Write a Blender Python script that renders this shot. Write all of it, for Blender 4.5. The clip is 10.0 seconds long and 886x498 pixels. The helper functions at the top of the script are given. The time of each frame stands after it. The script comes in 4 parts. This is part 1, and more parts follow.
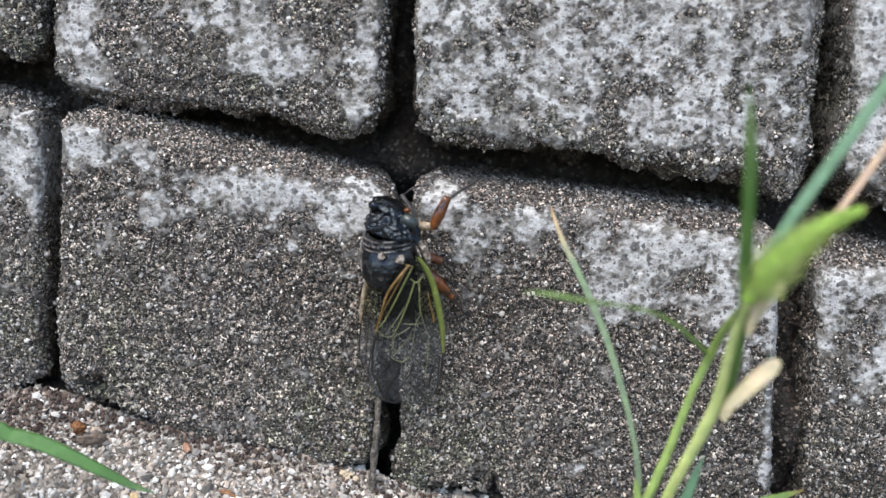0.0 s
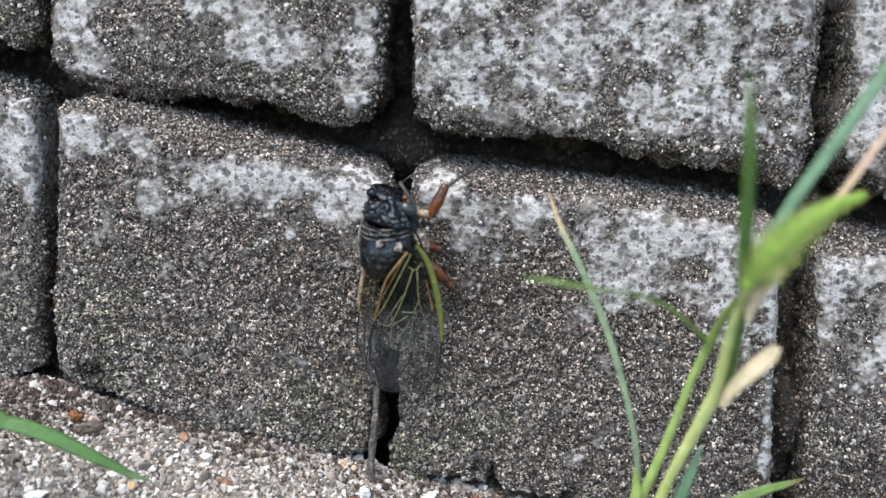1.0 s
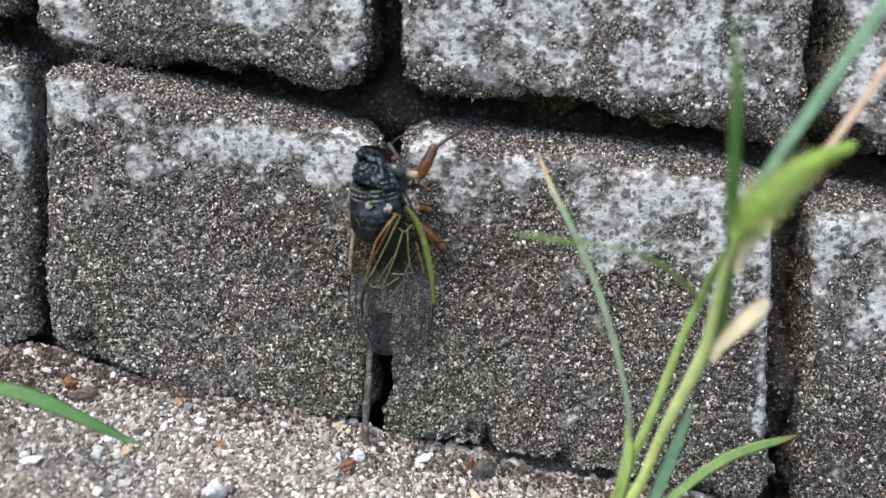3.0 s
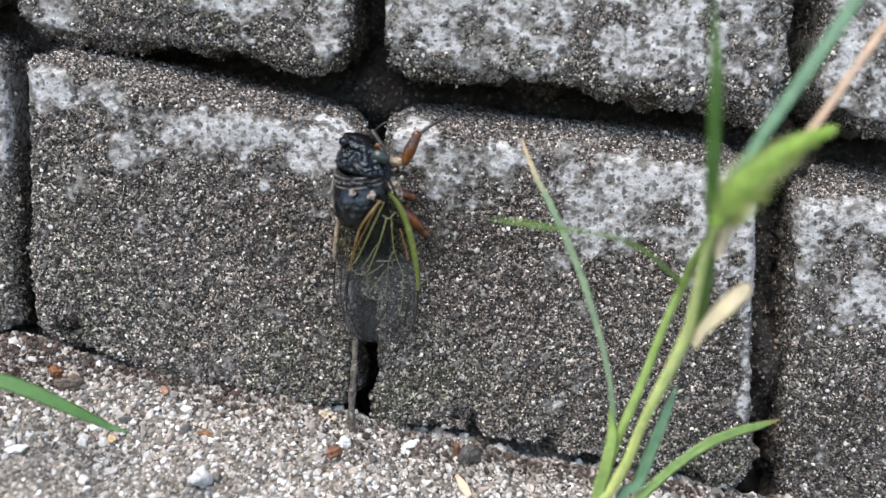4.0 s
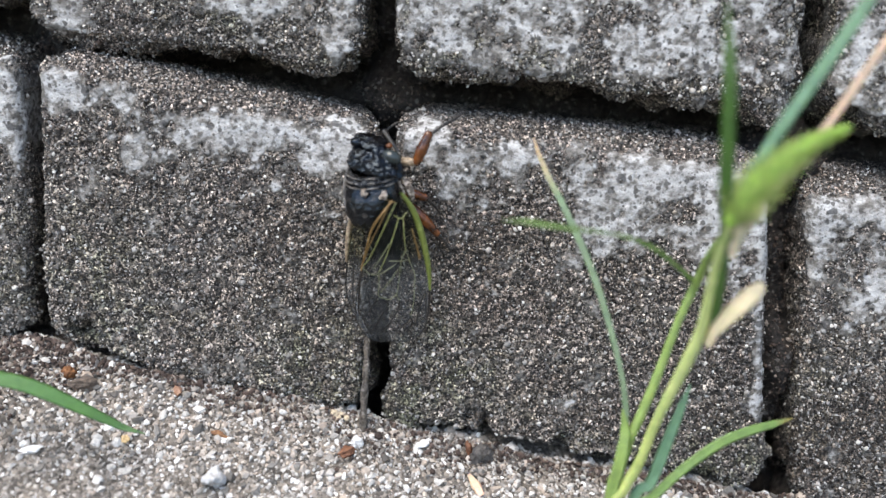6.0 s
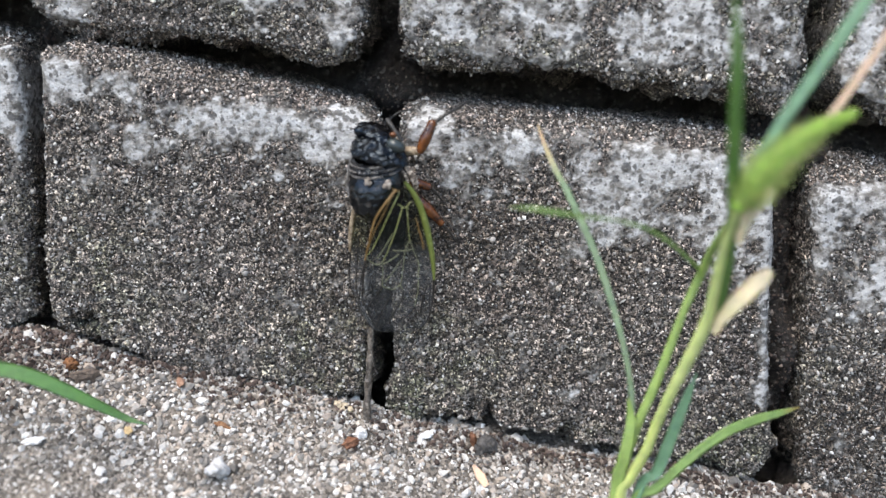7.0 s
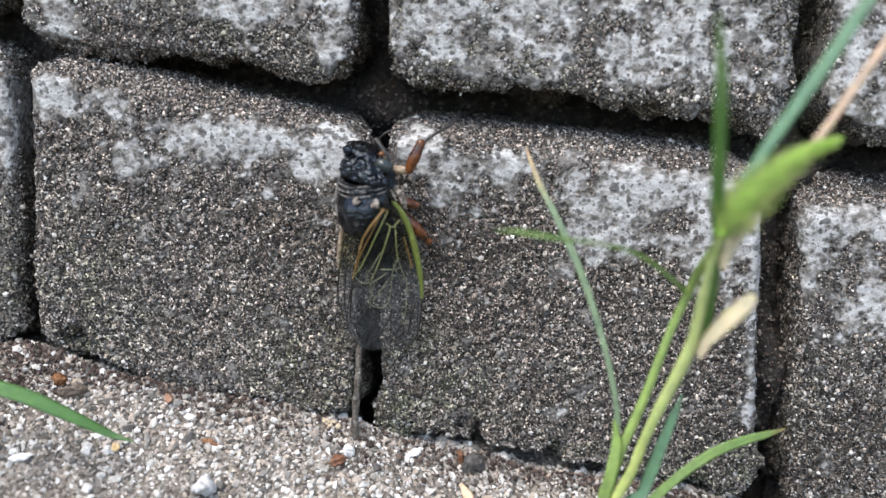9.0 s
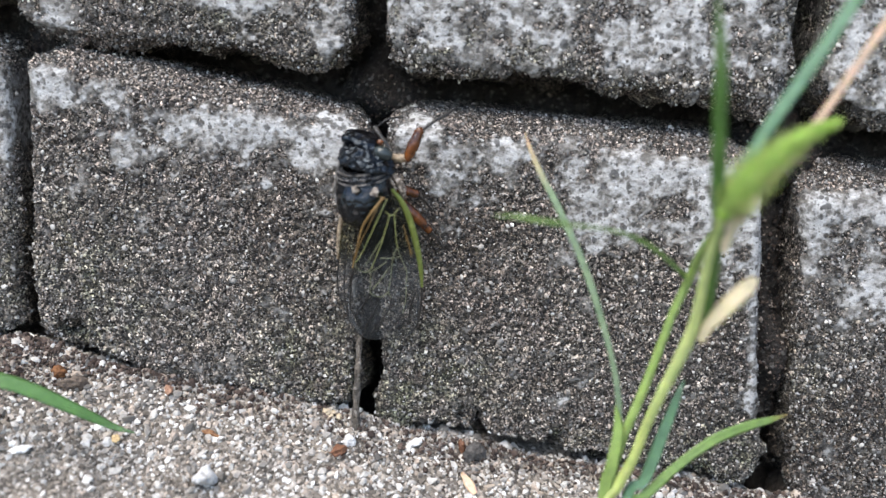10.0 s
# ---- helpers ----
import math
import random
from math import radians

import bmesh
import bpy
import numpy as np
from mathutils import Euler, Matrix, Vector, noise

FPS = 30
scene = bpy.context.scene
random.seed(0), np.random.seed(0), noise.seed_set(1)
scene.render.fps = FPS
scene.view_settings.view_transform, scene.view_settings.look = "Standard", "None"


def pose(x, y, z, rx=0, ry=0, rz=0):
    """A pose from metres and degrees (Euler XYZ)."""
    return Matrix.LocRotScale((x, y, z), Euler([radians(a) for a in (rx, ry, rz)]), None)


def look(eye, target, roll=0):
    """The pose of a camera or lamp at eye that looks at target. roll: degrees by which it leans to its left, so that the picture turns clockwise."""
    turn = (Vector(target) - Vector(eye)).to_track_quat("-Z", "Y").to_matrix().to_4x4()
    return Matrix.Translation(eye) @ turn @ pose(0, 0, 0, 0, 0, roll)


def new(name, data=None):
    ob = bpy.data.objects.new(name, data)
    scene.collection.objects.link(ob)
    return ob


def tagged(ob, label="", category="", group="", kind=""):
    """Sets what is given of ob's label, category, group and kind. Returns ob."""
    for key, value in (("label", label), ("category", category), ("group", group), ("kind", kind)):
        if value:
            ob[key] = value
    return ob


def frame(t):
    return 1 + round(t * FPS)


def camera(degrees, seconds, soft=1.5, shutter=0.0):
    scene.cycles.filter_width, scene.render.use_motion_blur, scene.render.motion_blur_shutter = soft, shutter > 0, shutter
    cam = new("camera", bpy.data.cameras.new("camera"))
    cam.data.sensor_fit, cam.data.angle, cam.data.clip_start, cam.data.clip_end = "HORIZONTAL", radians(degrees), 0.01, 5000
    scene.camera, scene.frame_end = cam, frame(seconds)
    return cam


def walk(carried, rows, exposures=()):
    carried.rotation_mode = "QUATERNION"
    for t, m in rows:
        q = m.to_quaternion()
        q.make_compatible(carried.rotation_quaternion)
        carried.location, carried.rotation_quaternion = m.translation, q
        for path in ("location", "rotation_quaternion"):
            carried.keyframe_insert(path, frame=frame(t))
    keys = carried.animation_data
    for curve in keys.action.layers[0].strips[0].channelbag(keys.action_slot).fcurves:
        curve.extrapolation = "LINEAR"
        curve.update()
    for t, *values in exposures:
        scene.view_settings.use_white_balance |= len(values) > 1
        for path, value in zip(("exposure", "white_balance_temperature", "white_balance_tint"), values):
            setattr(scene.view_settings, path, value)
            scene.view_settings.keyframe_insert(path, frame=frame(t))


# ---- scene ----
cam = camera(52.0, 10.0, soft=1.4)
PATH = [
    (0, 0.01253, -0.29084, 0.10500, 82.367, 0.054, 1.451),
    (0.2, 0.01305, -0.29041, 0.10475, 82.446, 0.014, 1.568),
    (0.5, 0.01394, -0.29011, 0.10437, 82.190, 0.081, 1.510),
    (0.8, 0.01371, -0.29010, 0.10309, 82.012, 0.136, 1.588),
    (1, 0.01360, -0.28991, 0.10204, 82.176, 0.042, 1.573),
    (1.2, 0.01404, -0.28975, 0.10118, 82.237, 0.001, 1.292),
    (1.5, 0.01475, -0.28965, 0.09987, 82.118, 0.203, 1.502),
    (1.8, 0.01601, -0.28977, 0.09852, 82.267, 0.046, 1.217),
    (2, 0.01687, -0.28996, 0.09762, 82.105, 0.256, 1.432),
    (2.2, 0.01757, -0.28967, 0.09714, 81.923, 0.361, 1.629),
    (2.5, 0.01867, -0.28946, 0.09642, 81.923, 0.522, 1.390),
    (2.7, 0.01866, -0.28965, 0.09610, 81.586, 0.642, 1.717),
    (3.8, 0.02068, -0.28956, 0.09511, 80.273, 1.155, 1.839),
    (4, 0.02217, -0.28960, 0.09521, 80.232, 1.123, 1.562),
    (4.2, 0.02160, -0.28965, 0.09593, 80.279, 1.083, 1.650),
    (4.5, 0.02077, -0.28993, 0.09701, 80.076, 1.234, 1.829),
    (4.8, 0.02090, -0.29018, 0.09813, 79.803, 1.298, 1.811),
    (5, 0.02099, -0.29037, 0.09888, 80.218, 1.256, 1.851),
    (5.2, 0.02084, -0.29026, 0.09837, 80.141, 1.279, 1.905),
    (6.3, 0.02002, -0.28958, 0.09551, 80.046, 1.458, 1.839),
    (6.5, 0.01988, -0.28948, 0.09499, 80.076, 1.533, 1.837),
    (6.8, 0.01906, -0.28906, 0.09385, 79.808, 1.624, 1.735),
    (7, 0.01853, -0.28879, 0.09309, 79.971, 1.531, 1.777),
    (7.2, 0.01873, -0.28879, 0.09402, 80.077, 1.513, 1.909),
    (7.5, 0.01907, -0.28892, 0.09542, 80.193, 1.342, 1.766),
    (7.8, 0.02035, -0.28893, 0.09646, 80.067, 1.253, 1.758),
    (8, 0.02120, -0.28896, 0.09717, 80.258, 1.141, 1.789),
    (8.2, 0.02205, -0.28886, 0.09768, 80.360, 1.069, 1.691),
    (8.5, 0.02333, -0.28875, 0.09843, 80.396, 1.037, 1.806),
    (8.8, 0.02260, -0.28858, 0.09812, 80.327, 1.015, 1.674),
    (9, 0.02210, -0.28851, 0.09792, 80.189, 1.153, 1.790),
    (9.2, 0.02240, -0.28838, 0.09733, 80.225, 1.286, 1.753),
    (9.5, 0.02286, -0.28825, 0.09644, 80.206, 1.448, 1.704),
    (9.8, 0.02239, -0.28814, 0.09516, 80.193, 1.537, 1.734),
    (10, 0.02209, -0.28815, 0.09433, 80.153, 1.596, 1.714),
]
walk(cam, [(t, pose(x, y, z, rx, ry, rz)) for t, x, y, z, rx, ry, rz in PATH])
cam.data.dof.use_dof = True
cam.data.dof.focus_distance = 0.296
cam.data.dof.aperture_fstop = 3.8

# ---- light: bright overcast daylight from above and behind ----
world = bpy.data.worlds.new("sky")
scene.world = world
world.use_nodes = True
wn = world.node_tree
sky = wn.nodes.new("ShaderNodeTexSky")
sky.sky_type, sky.sun_disc = "NISHITA", False
sky.sun_elevation, sky.sun_rotation = radians(58), radians(205)
wn.nodes["Background"].inputs[1].default_value = 0.15
wn.links.new(sky.outputs[0], wn.nodes["Background"].inputs[0])
sun = new("sun", bpy.data.lights.new("sun", "SUN"))
sun.data.energy, sun.data.angle, sun.data.color = 2.1, radians(48), (1.0, 0.9, 0.77)
sun.matrix_world = look((-0.45, -0.75, 1.7), (0, 0, 0))
scene.view_settings.exposure = 1.24


# ---- numeric noise ----
rng = np.random.RandomState(7)
TABLE = rng.rand(4096) * 2 - 1


def vnoise(p):
    """Smooth value noise in -1..1 at the points p (n, 3)."""
    i = np.floor(p).astype(np.int64)
    w = p - i
    w = w * w * (3 - 2 * w)
    out = np.zeros(len(p))
    for dx in (0, 1):
        for dy in (0, 1):
            for dz in (0, 1):
                h = ((i[:, 0] + dx) * 73856093 ^ (i[:, 1] + dy) * 19349663 ^ (i[:, 2] + dz) * 83492791) & 4095
                k = (w[:, 0] if dx else 1 - w[:, 0]) * (w[:, 1] if dy else 1 - w[:, 1]) * (w[:, 2] if dz else 1 - w[:, 2])
                out += TABLE[h] * k
    return out


def fbm(p, octaves=4):
    out, amp = np.zeros(len(p)), 0.5
    for n in range(octaves):
        out += amp * vnoise(p + 17.3 * n)
        p, amp = p * 2.03, amp * 0.5
    return out


def smooth(a, b, v):
    v = np.clip((v - a) / (b - a), 0, 1)
    return v * v * (3 - 2 * v)


# ---- materials ----
def material(name):
    m = bpy.data.materials.new(name)
    m.use_nodes = True
    nt = m.node_tree
    return m, nt, nt.nodes["Principled BSDF"]


def node(nt, kind, **values):
    n = nt.nodes.new(kind)
    for key, v in values.items():
        n.inputs[key.replace("_", " ")].default_value = v
    return n


def ramp(nt, source, stops, constant=False):
    n = nt.nodes.new("ShaderNodeValToRGB")
    n.color_ramp.interpolation = "CONSTANT" if constant else "LINEAR"
    while len(n.color_ramp.elements) < len(stops):
        n.color_ramp.elements.new(0.5)
    for e, (at, c) in zip(n.color_ramp.elements, stops):
        e.position, e.color = at, (*c, 1) if len(c) == 3 else c
    nt.links.new(source, n.inputs[0])
    return n.outputs[0]


def mix(nt, fac, a, b, blend="MIX"):
    n = nt.nodes.new("ShaderNodeMix")
    n.data_type, n.blend_type = "RGBA", blend
    for socket, v in ((n.inputs[0], fac), (n.inputs[6], a), (n.inputs[7], b)):
        if isinstance(v, (int, float)):
            socket.default_value = v
        elif isinstance(v, tuple):
            socket.default_value = (*v, 1)
        else:
            nt.links.new(v, socket)
    return n.outputs[2]


def calc(nt, op, a, b=0.0, c=None):
    n = nt.nodes.new("ShaderNodeMath")
    n.operation = op
    for k, v in enumerate((a, b) if c is None else (a, b, c)):
        if isinstance(v, (int, float)):
            n.inputs[k].default_value = v
        else:
            nt.links.new(v, n.inputs[k])
    return n.outputs[0]


def coords(nt):
    return nt.nodes.new("ShaderNodeTexCoord").outputs["Object"]


def noise_tex(nt, vec, scale, detail=4.0, rough=0.6):
    n = node(nt, "ShaderNodeTexNoise", Scale=scale, Detail=detail, Roughness=rough)
    nt.links.new(vec, n.inputs["Vector"])
    return n.outputs[0]


def voronoi(nt, vec, scale, feature="F1"):
    n = nt.nodes.new("ShaderNodeTexVoronoi")
    n.feature = feature
    n.inputs["Scale"].default_value = scale
    nt.links.new(vec, n.inputs["Vector"])
    return n


def bump(nt, bsdf, height, distance, strength=1.0):
    b = node(nt, "ShaderNodeBump", Strength=strength, Distance=distance)
    nt.links.new(height, b.inputs["Height"])
    nt.links.new(b.outputs[0], bsdf.inputs["Normal"])


def streaks(nt, vec, stretch, tilt):
    """Coordinates drawn out along a slanting line on the wall's face."""
    n = nt.nodes.new("ShaderNodeMapping")
    n.inputs["Rotation"].default_value = (0, tilt, 0)
    n.inputs["Scale"].default_value = (stretch, 1, 1)
    nt.links.new(vec, n.inputs["Vector"])
    return n.outputs[0]


def mat_stone():
    """Concrete stone: a pale weathered skin with lichen specks, worn through to grey, gritty aggregate."""
    m, nt, bsdf = material("weathered_concrete")
    v = coords(nt)
    att = nt.nodes.new("ShaderNodeAttribute")
    att.attribute_name = "skin"
    algae = nt.nodes.new("ShaderNodeAttribute")
    algae.attribute_name = "algae"
    dark_tone = nt.nodes.new("ShaderNodeAttribute")
    dark_tone.attribute_name = "dark_tone"
    keep = att.outputs["Fac"]
    fine = noise_tex(nt, v, 900, 5, 0.7)
    # aggregate: grains of two sizes in every grey, with pit shade painted between them
    cells = voronoi(nt, v, 820)
    grit = voronoi(nt, v, 1700)
    sep = nt.nodes.new("ShaderNodeSeparateColor")
    nt.links.new(cells.outputs["Color"], sep.inputs[0])
    sep2 = nt.nodes.new("ShaderNodeSeparateColor")
    nt.links.new(grit.outputs["Color"], sep2.inputs[0])
    c1 = ramp(nt, sep.outputs[0], [(0.0, (0.02, 0.019, 0.018)), (0.3, (0.06, 0.058, 0.055)), (0.62, (0.13, 0.126, 0.12)), (0.85, (0.23, 0.225, 0.215)), (0.95, (0.42, 0.412, 0.395)), (1.0, (0.62, 0.61, 0.59))])
    c2 = ramp(nt, sep2.outputs[1], [(0.0, (0.01, 0.0096, 0.009)), (0.4, (0.055, 0.053, 0.05)), (0.75, (0.16, 0.155, 0.147)), (0.92, (0.33, 0.322, 0.308)), (1.0, (0.62, 0.61, 0.585))])
    agg = mix(nt, calc(nt, "GREATER_THAN", sep.outputs[1], 0.45), c1, c2)
    # shade of small recesses, painted as dark noise spots over the grain colour
    pit_shade = ramp(nt, noise_tex(nt, v, 1150, 3, 0.7), [(0.43, (0.04, 0.04, 0.04)), (0.53, (1.08, 1.08, 1.08))])
    agg = mix(nt, 1.0, agg, pit_shade, "MULTIPLY")
    tone = ramp(nt, noise_tex(nt, v, 60, 4), [(0.3, (1.54, 1.32, 1.22)), (0.7, (2.0, 1.83, 1.66))])
    agg = mix(nt, 1.0, agg, tone, "MULTIPLY")
    green = calc(nt, "MULTIPLY", algae.outputs["Fac"], ramp(nt, noise_tex(nt, v, 140, 5, 0.65), [(0.42, (0, 0, 0)), (0.62, (1, 1, 1))]))
    agg = mix(nt, green, agg, mix(nt, 1.0, agg, (0.86, 1.0, 0.8), "MULTIPLY"))
    # aggregate turns darker and browner in broad soft patches
    agg = mix(nt, dark_tone.outputs["Fac"], agg, mix(nt, 1.0, agg, (0.5, 0.46, 0.43), "MULTIPLY"))
    # skin: a thin grey film, then chalky blue-white patches on it, both broken up by lichen and grime
    drawn = streaks(nt, v, 0.62, 0.65)
    broad = noise_tex(nt, drawn, 150, 5, 0.62)
    mid = noise_tex(nt, drawn, 420, 5, 0.62)
    film_edge = calc(nt, "ADD", keep, calc(nt, "MULTIPLY", calc(nt, "SUBTRACT", fine, 0.5), 1.3))
    film_mask = ramp(nt, film_edge, [(0.2, (0, 0, 0)), (0.66, (0.92, 0.92, 0.92))])
    film = ramp(nt, mid, [(0.34, (0.11, 0.104, 0.094)), (0.5, (0.23, 0.224, 0.21)), (0.64, (0.34, 0.338, 0.328))])
    chalk_at = calc(nt, "ADD", calc(nt, "MULTIPLY", keep, 0.34), calc(nt, "ADD", calc(nt, "MULTIPLY", broad, 0.55), calc(nt, "MULTIPLY", mid, 0.45)))
    chalk_mask = ramp(nt, chalk_at, [(0.72, (0, 0, 0)), (0.87, (0.95, 0.95, 0.95))])
    chalk = ramp(nt, mid, [(0.35, (0.38, 0.381, 0.376)), (0.55, (0.47, 0.475, 0.472)), (0.72, (0.6, 0.607, 0.605))])
    skin = mix(nt, chalk_mask, film, chalk)
    grain = ramp(nt, noise_tex(nt, v, 1500, 4, 0.7), [(0.3, (0.7, 0.7, 0.69)), (0.52, (1.04, 1.04, 1.04))])
    skin = mix(nt, 1.0, skin, grain, "MULTIPLY")
    lichen = ramp(nt, noise_tex(nt, v, 330, 7, 0.6), [(0.53, (0, 0, 0)), (0.62, (0.85, 0.85, 0.85))])
    skin = mix(nt, lichen, skin, (0.085, 0.08, 0.07))
    for scale, power, reach, soft, depth, tint in ((330, 4.5, 0.66, 0.14, 0.85, (0.055, 0.056, 0.057)), (560, 3.0, 0.64, 0.12, 0.85, (0.05, 0.048, 0.045)), (1000, 4.0, 0.55, 0.08, 0.7, (0.065, 0.062, 0.058))):
        dots = voronoi(nt, v, scale)
        sepd = nt.nodes.new("ShaderNodeSeparateColor")
        nt.links.new(dots.outputs["Color"], sepd.inputs[0])
        size = calc(nt, "MULTIPLY", calc(nt, "POWER", sepd.outputs[0], power), reach)
        wob = calc(nt, "MULTIPLY", calc(nt, "SUBTRACT", fine, 0.5), 0.8)
        spot = ramp(nt, calc(nt, "SUBTRACT", size, calc(nt, "ADD", dots.outputs["Distance"], wob)), [(0.0, (0, 0, 0)), (soft, (1, 1, 1))])
        skin = mix(nt, calc(nt, "MULTIPLY", spot, depth), skin, tint)
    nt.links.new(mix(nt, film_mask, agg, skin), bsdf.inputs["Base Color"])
    bsdf.inputs["Roughness"].default_value = 0.8
    rough_h = calc(nt, "ADD", calc(nt, "MULTIPLY", cells.outputs["Distance"], -0.7), calc(nt, "MULTIPLY", grit.outputs["Distance"], -0.3))
    h = calc(nt, "ADD", calc(nt, "MULTIPLY", rough_h, calc(nt, "SUBTRACT", 1.0, calc(nt, "MULTIPLY", film_mask, 0.85))), calc(nt, "MULTIPLY", fine, 0.2))
    bump(nt, bsdf, h, 0.0013, 1.0)
    return m


def mat_grains(name, stops, rough=0.6, seed_noise=700):
    """Grit and pebbles: each grain takes its own colour."""
    m, nt, bsdf = material(name)
    geo = nt.nodes.new("ShaderNodeNewGeometry")
    v = coords(nt)
    c = ramp(nt, geo.outputs["Random Per Island"], stops)
    n = ramp(nt, noise_tex(nt, v, seed_noise, 4), [(0.3, (0.7, 0.7, 0.7)), (0.7, (1.15, 1.13, 1.1))])
    nt.links.new(mix(nt, 1.0, c, n, "MULTIPLY"), bsdf.inputs["Base Color"])
    bsdf.inputs["Roughness"].default_value = rough
    bump(nt, bsdf, noise_tex(nt, v, 2500, 3), 0.0003, 0.6)
    return m


def mat_soil(name, dark, light, scale=900.0, white=0.0):
    m, nt, bsdf = material(name)
    v = coords(nt)
    cells = voronoi(nt, v, scale)
    sep = nt.nodes.new("ShaderNodeSeparateColor")
    nt.links.new(cells.outputs["Color"], sep.inputs[0])
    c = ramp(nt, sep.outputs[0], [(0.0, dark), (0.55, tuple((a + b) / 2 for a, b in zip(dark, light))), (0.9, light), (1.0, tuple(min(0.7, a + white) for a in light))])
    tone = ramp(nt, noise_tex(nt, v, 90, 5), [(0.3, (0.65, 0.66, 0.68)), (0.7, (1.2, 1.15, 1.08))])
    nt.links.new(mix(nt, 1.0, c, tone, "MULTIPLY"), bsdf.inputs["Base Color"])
    bsdf.inputs["Roughness"].default_value = 0.9
    h = calc(nt, "ADD", calc(nt, "MULTIPLY", cells.outputs["Distance"], -0.7), noise_tex(nt, v, 2200, 4))
    bump(nt, bsdf, h, 0.001, 0.9)
    return m


def mat_leaf(name, base, tip, along=0.7, rough=0.45):
    """Grass: green with fine lengthwise veins, paler or dried towards the tip (attribute along: 0 root, 1 tip)."""
    m, nt, bsdf = material(name)
    v = coords(nt)
    a1 = nt.nodes.new("ShaderNodeAttribute")
    a1.attribute_name = "along"
    a2 = nt.nodes.new("ShaderNodeAttribute")
    a2.attribute_name = "across"
    fac = ramp(nt, a1.outputs["Fac"], [(along, (0, 0, 0)), (min(1.0, along + 0.15), (1, 1, 1))])
    c = mix(nt, fac, base, tip)
    stripes = calc(nt, "SINE", calc(nt, "MULTIPLY", a2.outputs["Fac"], 55.0))
    c = mix(nt, calc(nt, "MULTIPLY_ADD", stripes, 0.12, 0.12), c, tuple(min(1, k * 1.8 + 0.02) for k in base))
    blotch = ramp(nt, noise_tex(nt, v, 250, 4), [(0.3, (0.75, 0.78, 0.75)), (0.7, (1.2, 1.15, 1.1))])
    nt.links.new(mix(nt, 1.0, c, blotch, "MULTIPLY"), bsdf.inputs["Base Color"])
    bsdf.inputs["Roughness"].default_value = rough
    bsdf.inputs["Transmission Weight"].default_value = 0.0
    bsdf.inputs["Subsurface Weight"].default_value = 0.25
    bsdf.inputs["Subsurface Radius"].default_value = (0.0006, 0.001, 0.0003)
    bump(nt, bsdf, stripes, 0.00008, 0.6)
    return m


def mat_shell(name, base, light, rough, scale=600.0, bump_d=0.0003, thresholds=(0.5, 0.72), gloss=0.5, sky_tint=(1, 1, 1)):
    """Insect shell: glossy, mottled, finely wrinkled. Its highlights can be tinted like reflected blue sky."""
    m, nt, bsdf = material(name)
    v = coords(nt)
    c = ramp(nt, noise_tex(nt, v, scale, 5), [(thresholds[0], base), (thresholds[1], light)])
    nt.links.new(c, bsdf.inputs["Base Color"])
    bsdf.inputs["Roughness"].default_value = rough
    bsdf.inputs["Specular IOR Level"].default_value = gloss
    bsdf.inputs["Specular Tint"].default_value = (*sky_tint, 1)
    bump(nt, bsdf, noise_tex(nt, v, scale * 1.6, 4), bump_d, 0.8)
    return m


def mat_membrane():
    m, nt, bsdf = material("wing_membrane")
    v = coords(nt)
    bsdf.inputs["Base Color"].default_value = (0.2, 0.205, 0.21, 1)
    bsdf.inputs["Roughness"].default_value = 0.25
    bump(nt, bsdf, noise_tex(nt, v, 500, 3), 0.0004, 0.5)
    clear = nt.nodes.new("ShaderNodeBsdfTransparent")
    xyz = nt.nodes.new("ShaderNodeSeparateXYZ")
    nt.links.new(v, xyz.inputs[0])
    nt.links.new(ramp(nt, calc(nt, "MULTIPLY_ADD", xyz.outputs[2], 50.0, 1.0), [(0.18, (0.78, 0.79, 0.8)), (0.42, (0.55, 0.57, 0.49)), (0.6, (0.58, 0.61, 0.46)), (1.0, (0.62, 0.62, 0.44))]), clear.inputs[0])
    both = nt.nodes.new("ShaderNodeMixShader")
    film = ramp(nt, noise_tex(nt, v, 160, 3), [(0.35, (0.08, 0.08, 0.08)), (0.7, (0.27, 0.27, 0.27))])
    tint = mix(nt, 1.0, film, ramp(nt, calc(nt, "MULTIPLY_ADD", xyz.outputs[2], 50.0, 1.0), [(0.3, (1, 1, 1)), (0.6, (0.2, 0.2, 0.2))]), "MULTIPLY")
    nt.links.new(tint, both.inputs[0])
    nt.links.new(clear.outputs[0], both.inputs[1])
    nt.links.new(bsdf.outputs[0], both.inputs[2])
    nt.links.new(both.outputs[0], nt.nodes["Material Output"].inputs["Surface"])
    return m


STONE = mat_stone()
GRIT = mat_grains("aggregate_grit", [(0.0, (0.014, 0.0135, 0.013)), (0.35, (0.05, 0.048, 0.045)), (0.62, (0.15, 0.146, 0.139)), (0.84, (0.32, 0.312, 0.298)), (0.95, (0.52, 0.51, 0.49)), (1.0, (0.74, 0.73, 0.7))])
BEAD = mat_grains("embedded_pebble", [(0.0, (0.16, 0.157, 0.15)), (0.4, (0.36, 0.355, 0.345)), (0.62, (0.42, 0.37, 0.31)), (0.75, (0.5, 0.49, 0.47)), (1.0, (0.7, 0.69, 0.67))])
GRAVEL = mat_grains("gravel", [(0.0, (0.08, 0.074, 0.068)), (0.14, (0.21, 0.2, 0.185)), (0.36, (0.36, 0.342, 0.318)), (0.46, (0.38, 0.32, 0.27)), (0.56, (0.46, 0.4, 0.34)), (0.64, (0.45, 0.44, 0.42)), (0.82, (0.54, 0.53, 0.51)), (0.94, (0.7, 0.69, 0.675)), (1.0, (0.86, 0.86, 0.85))])
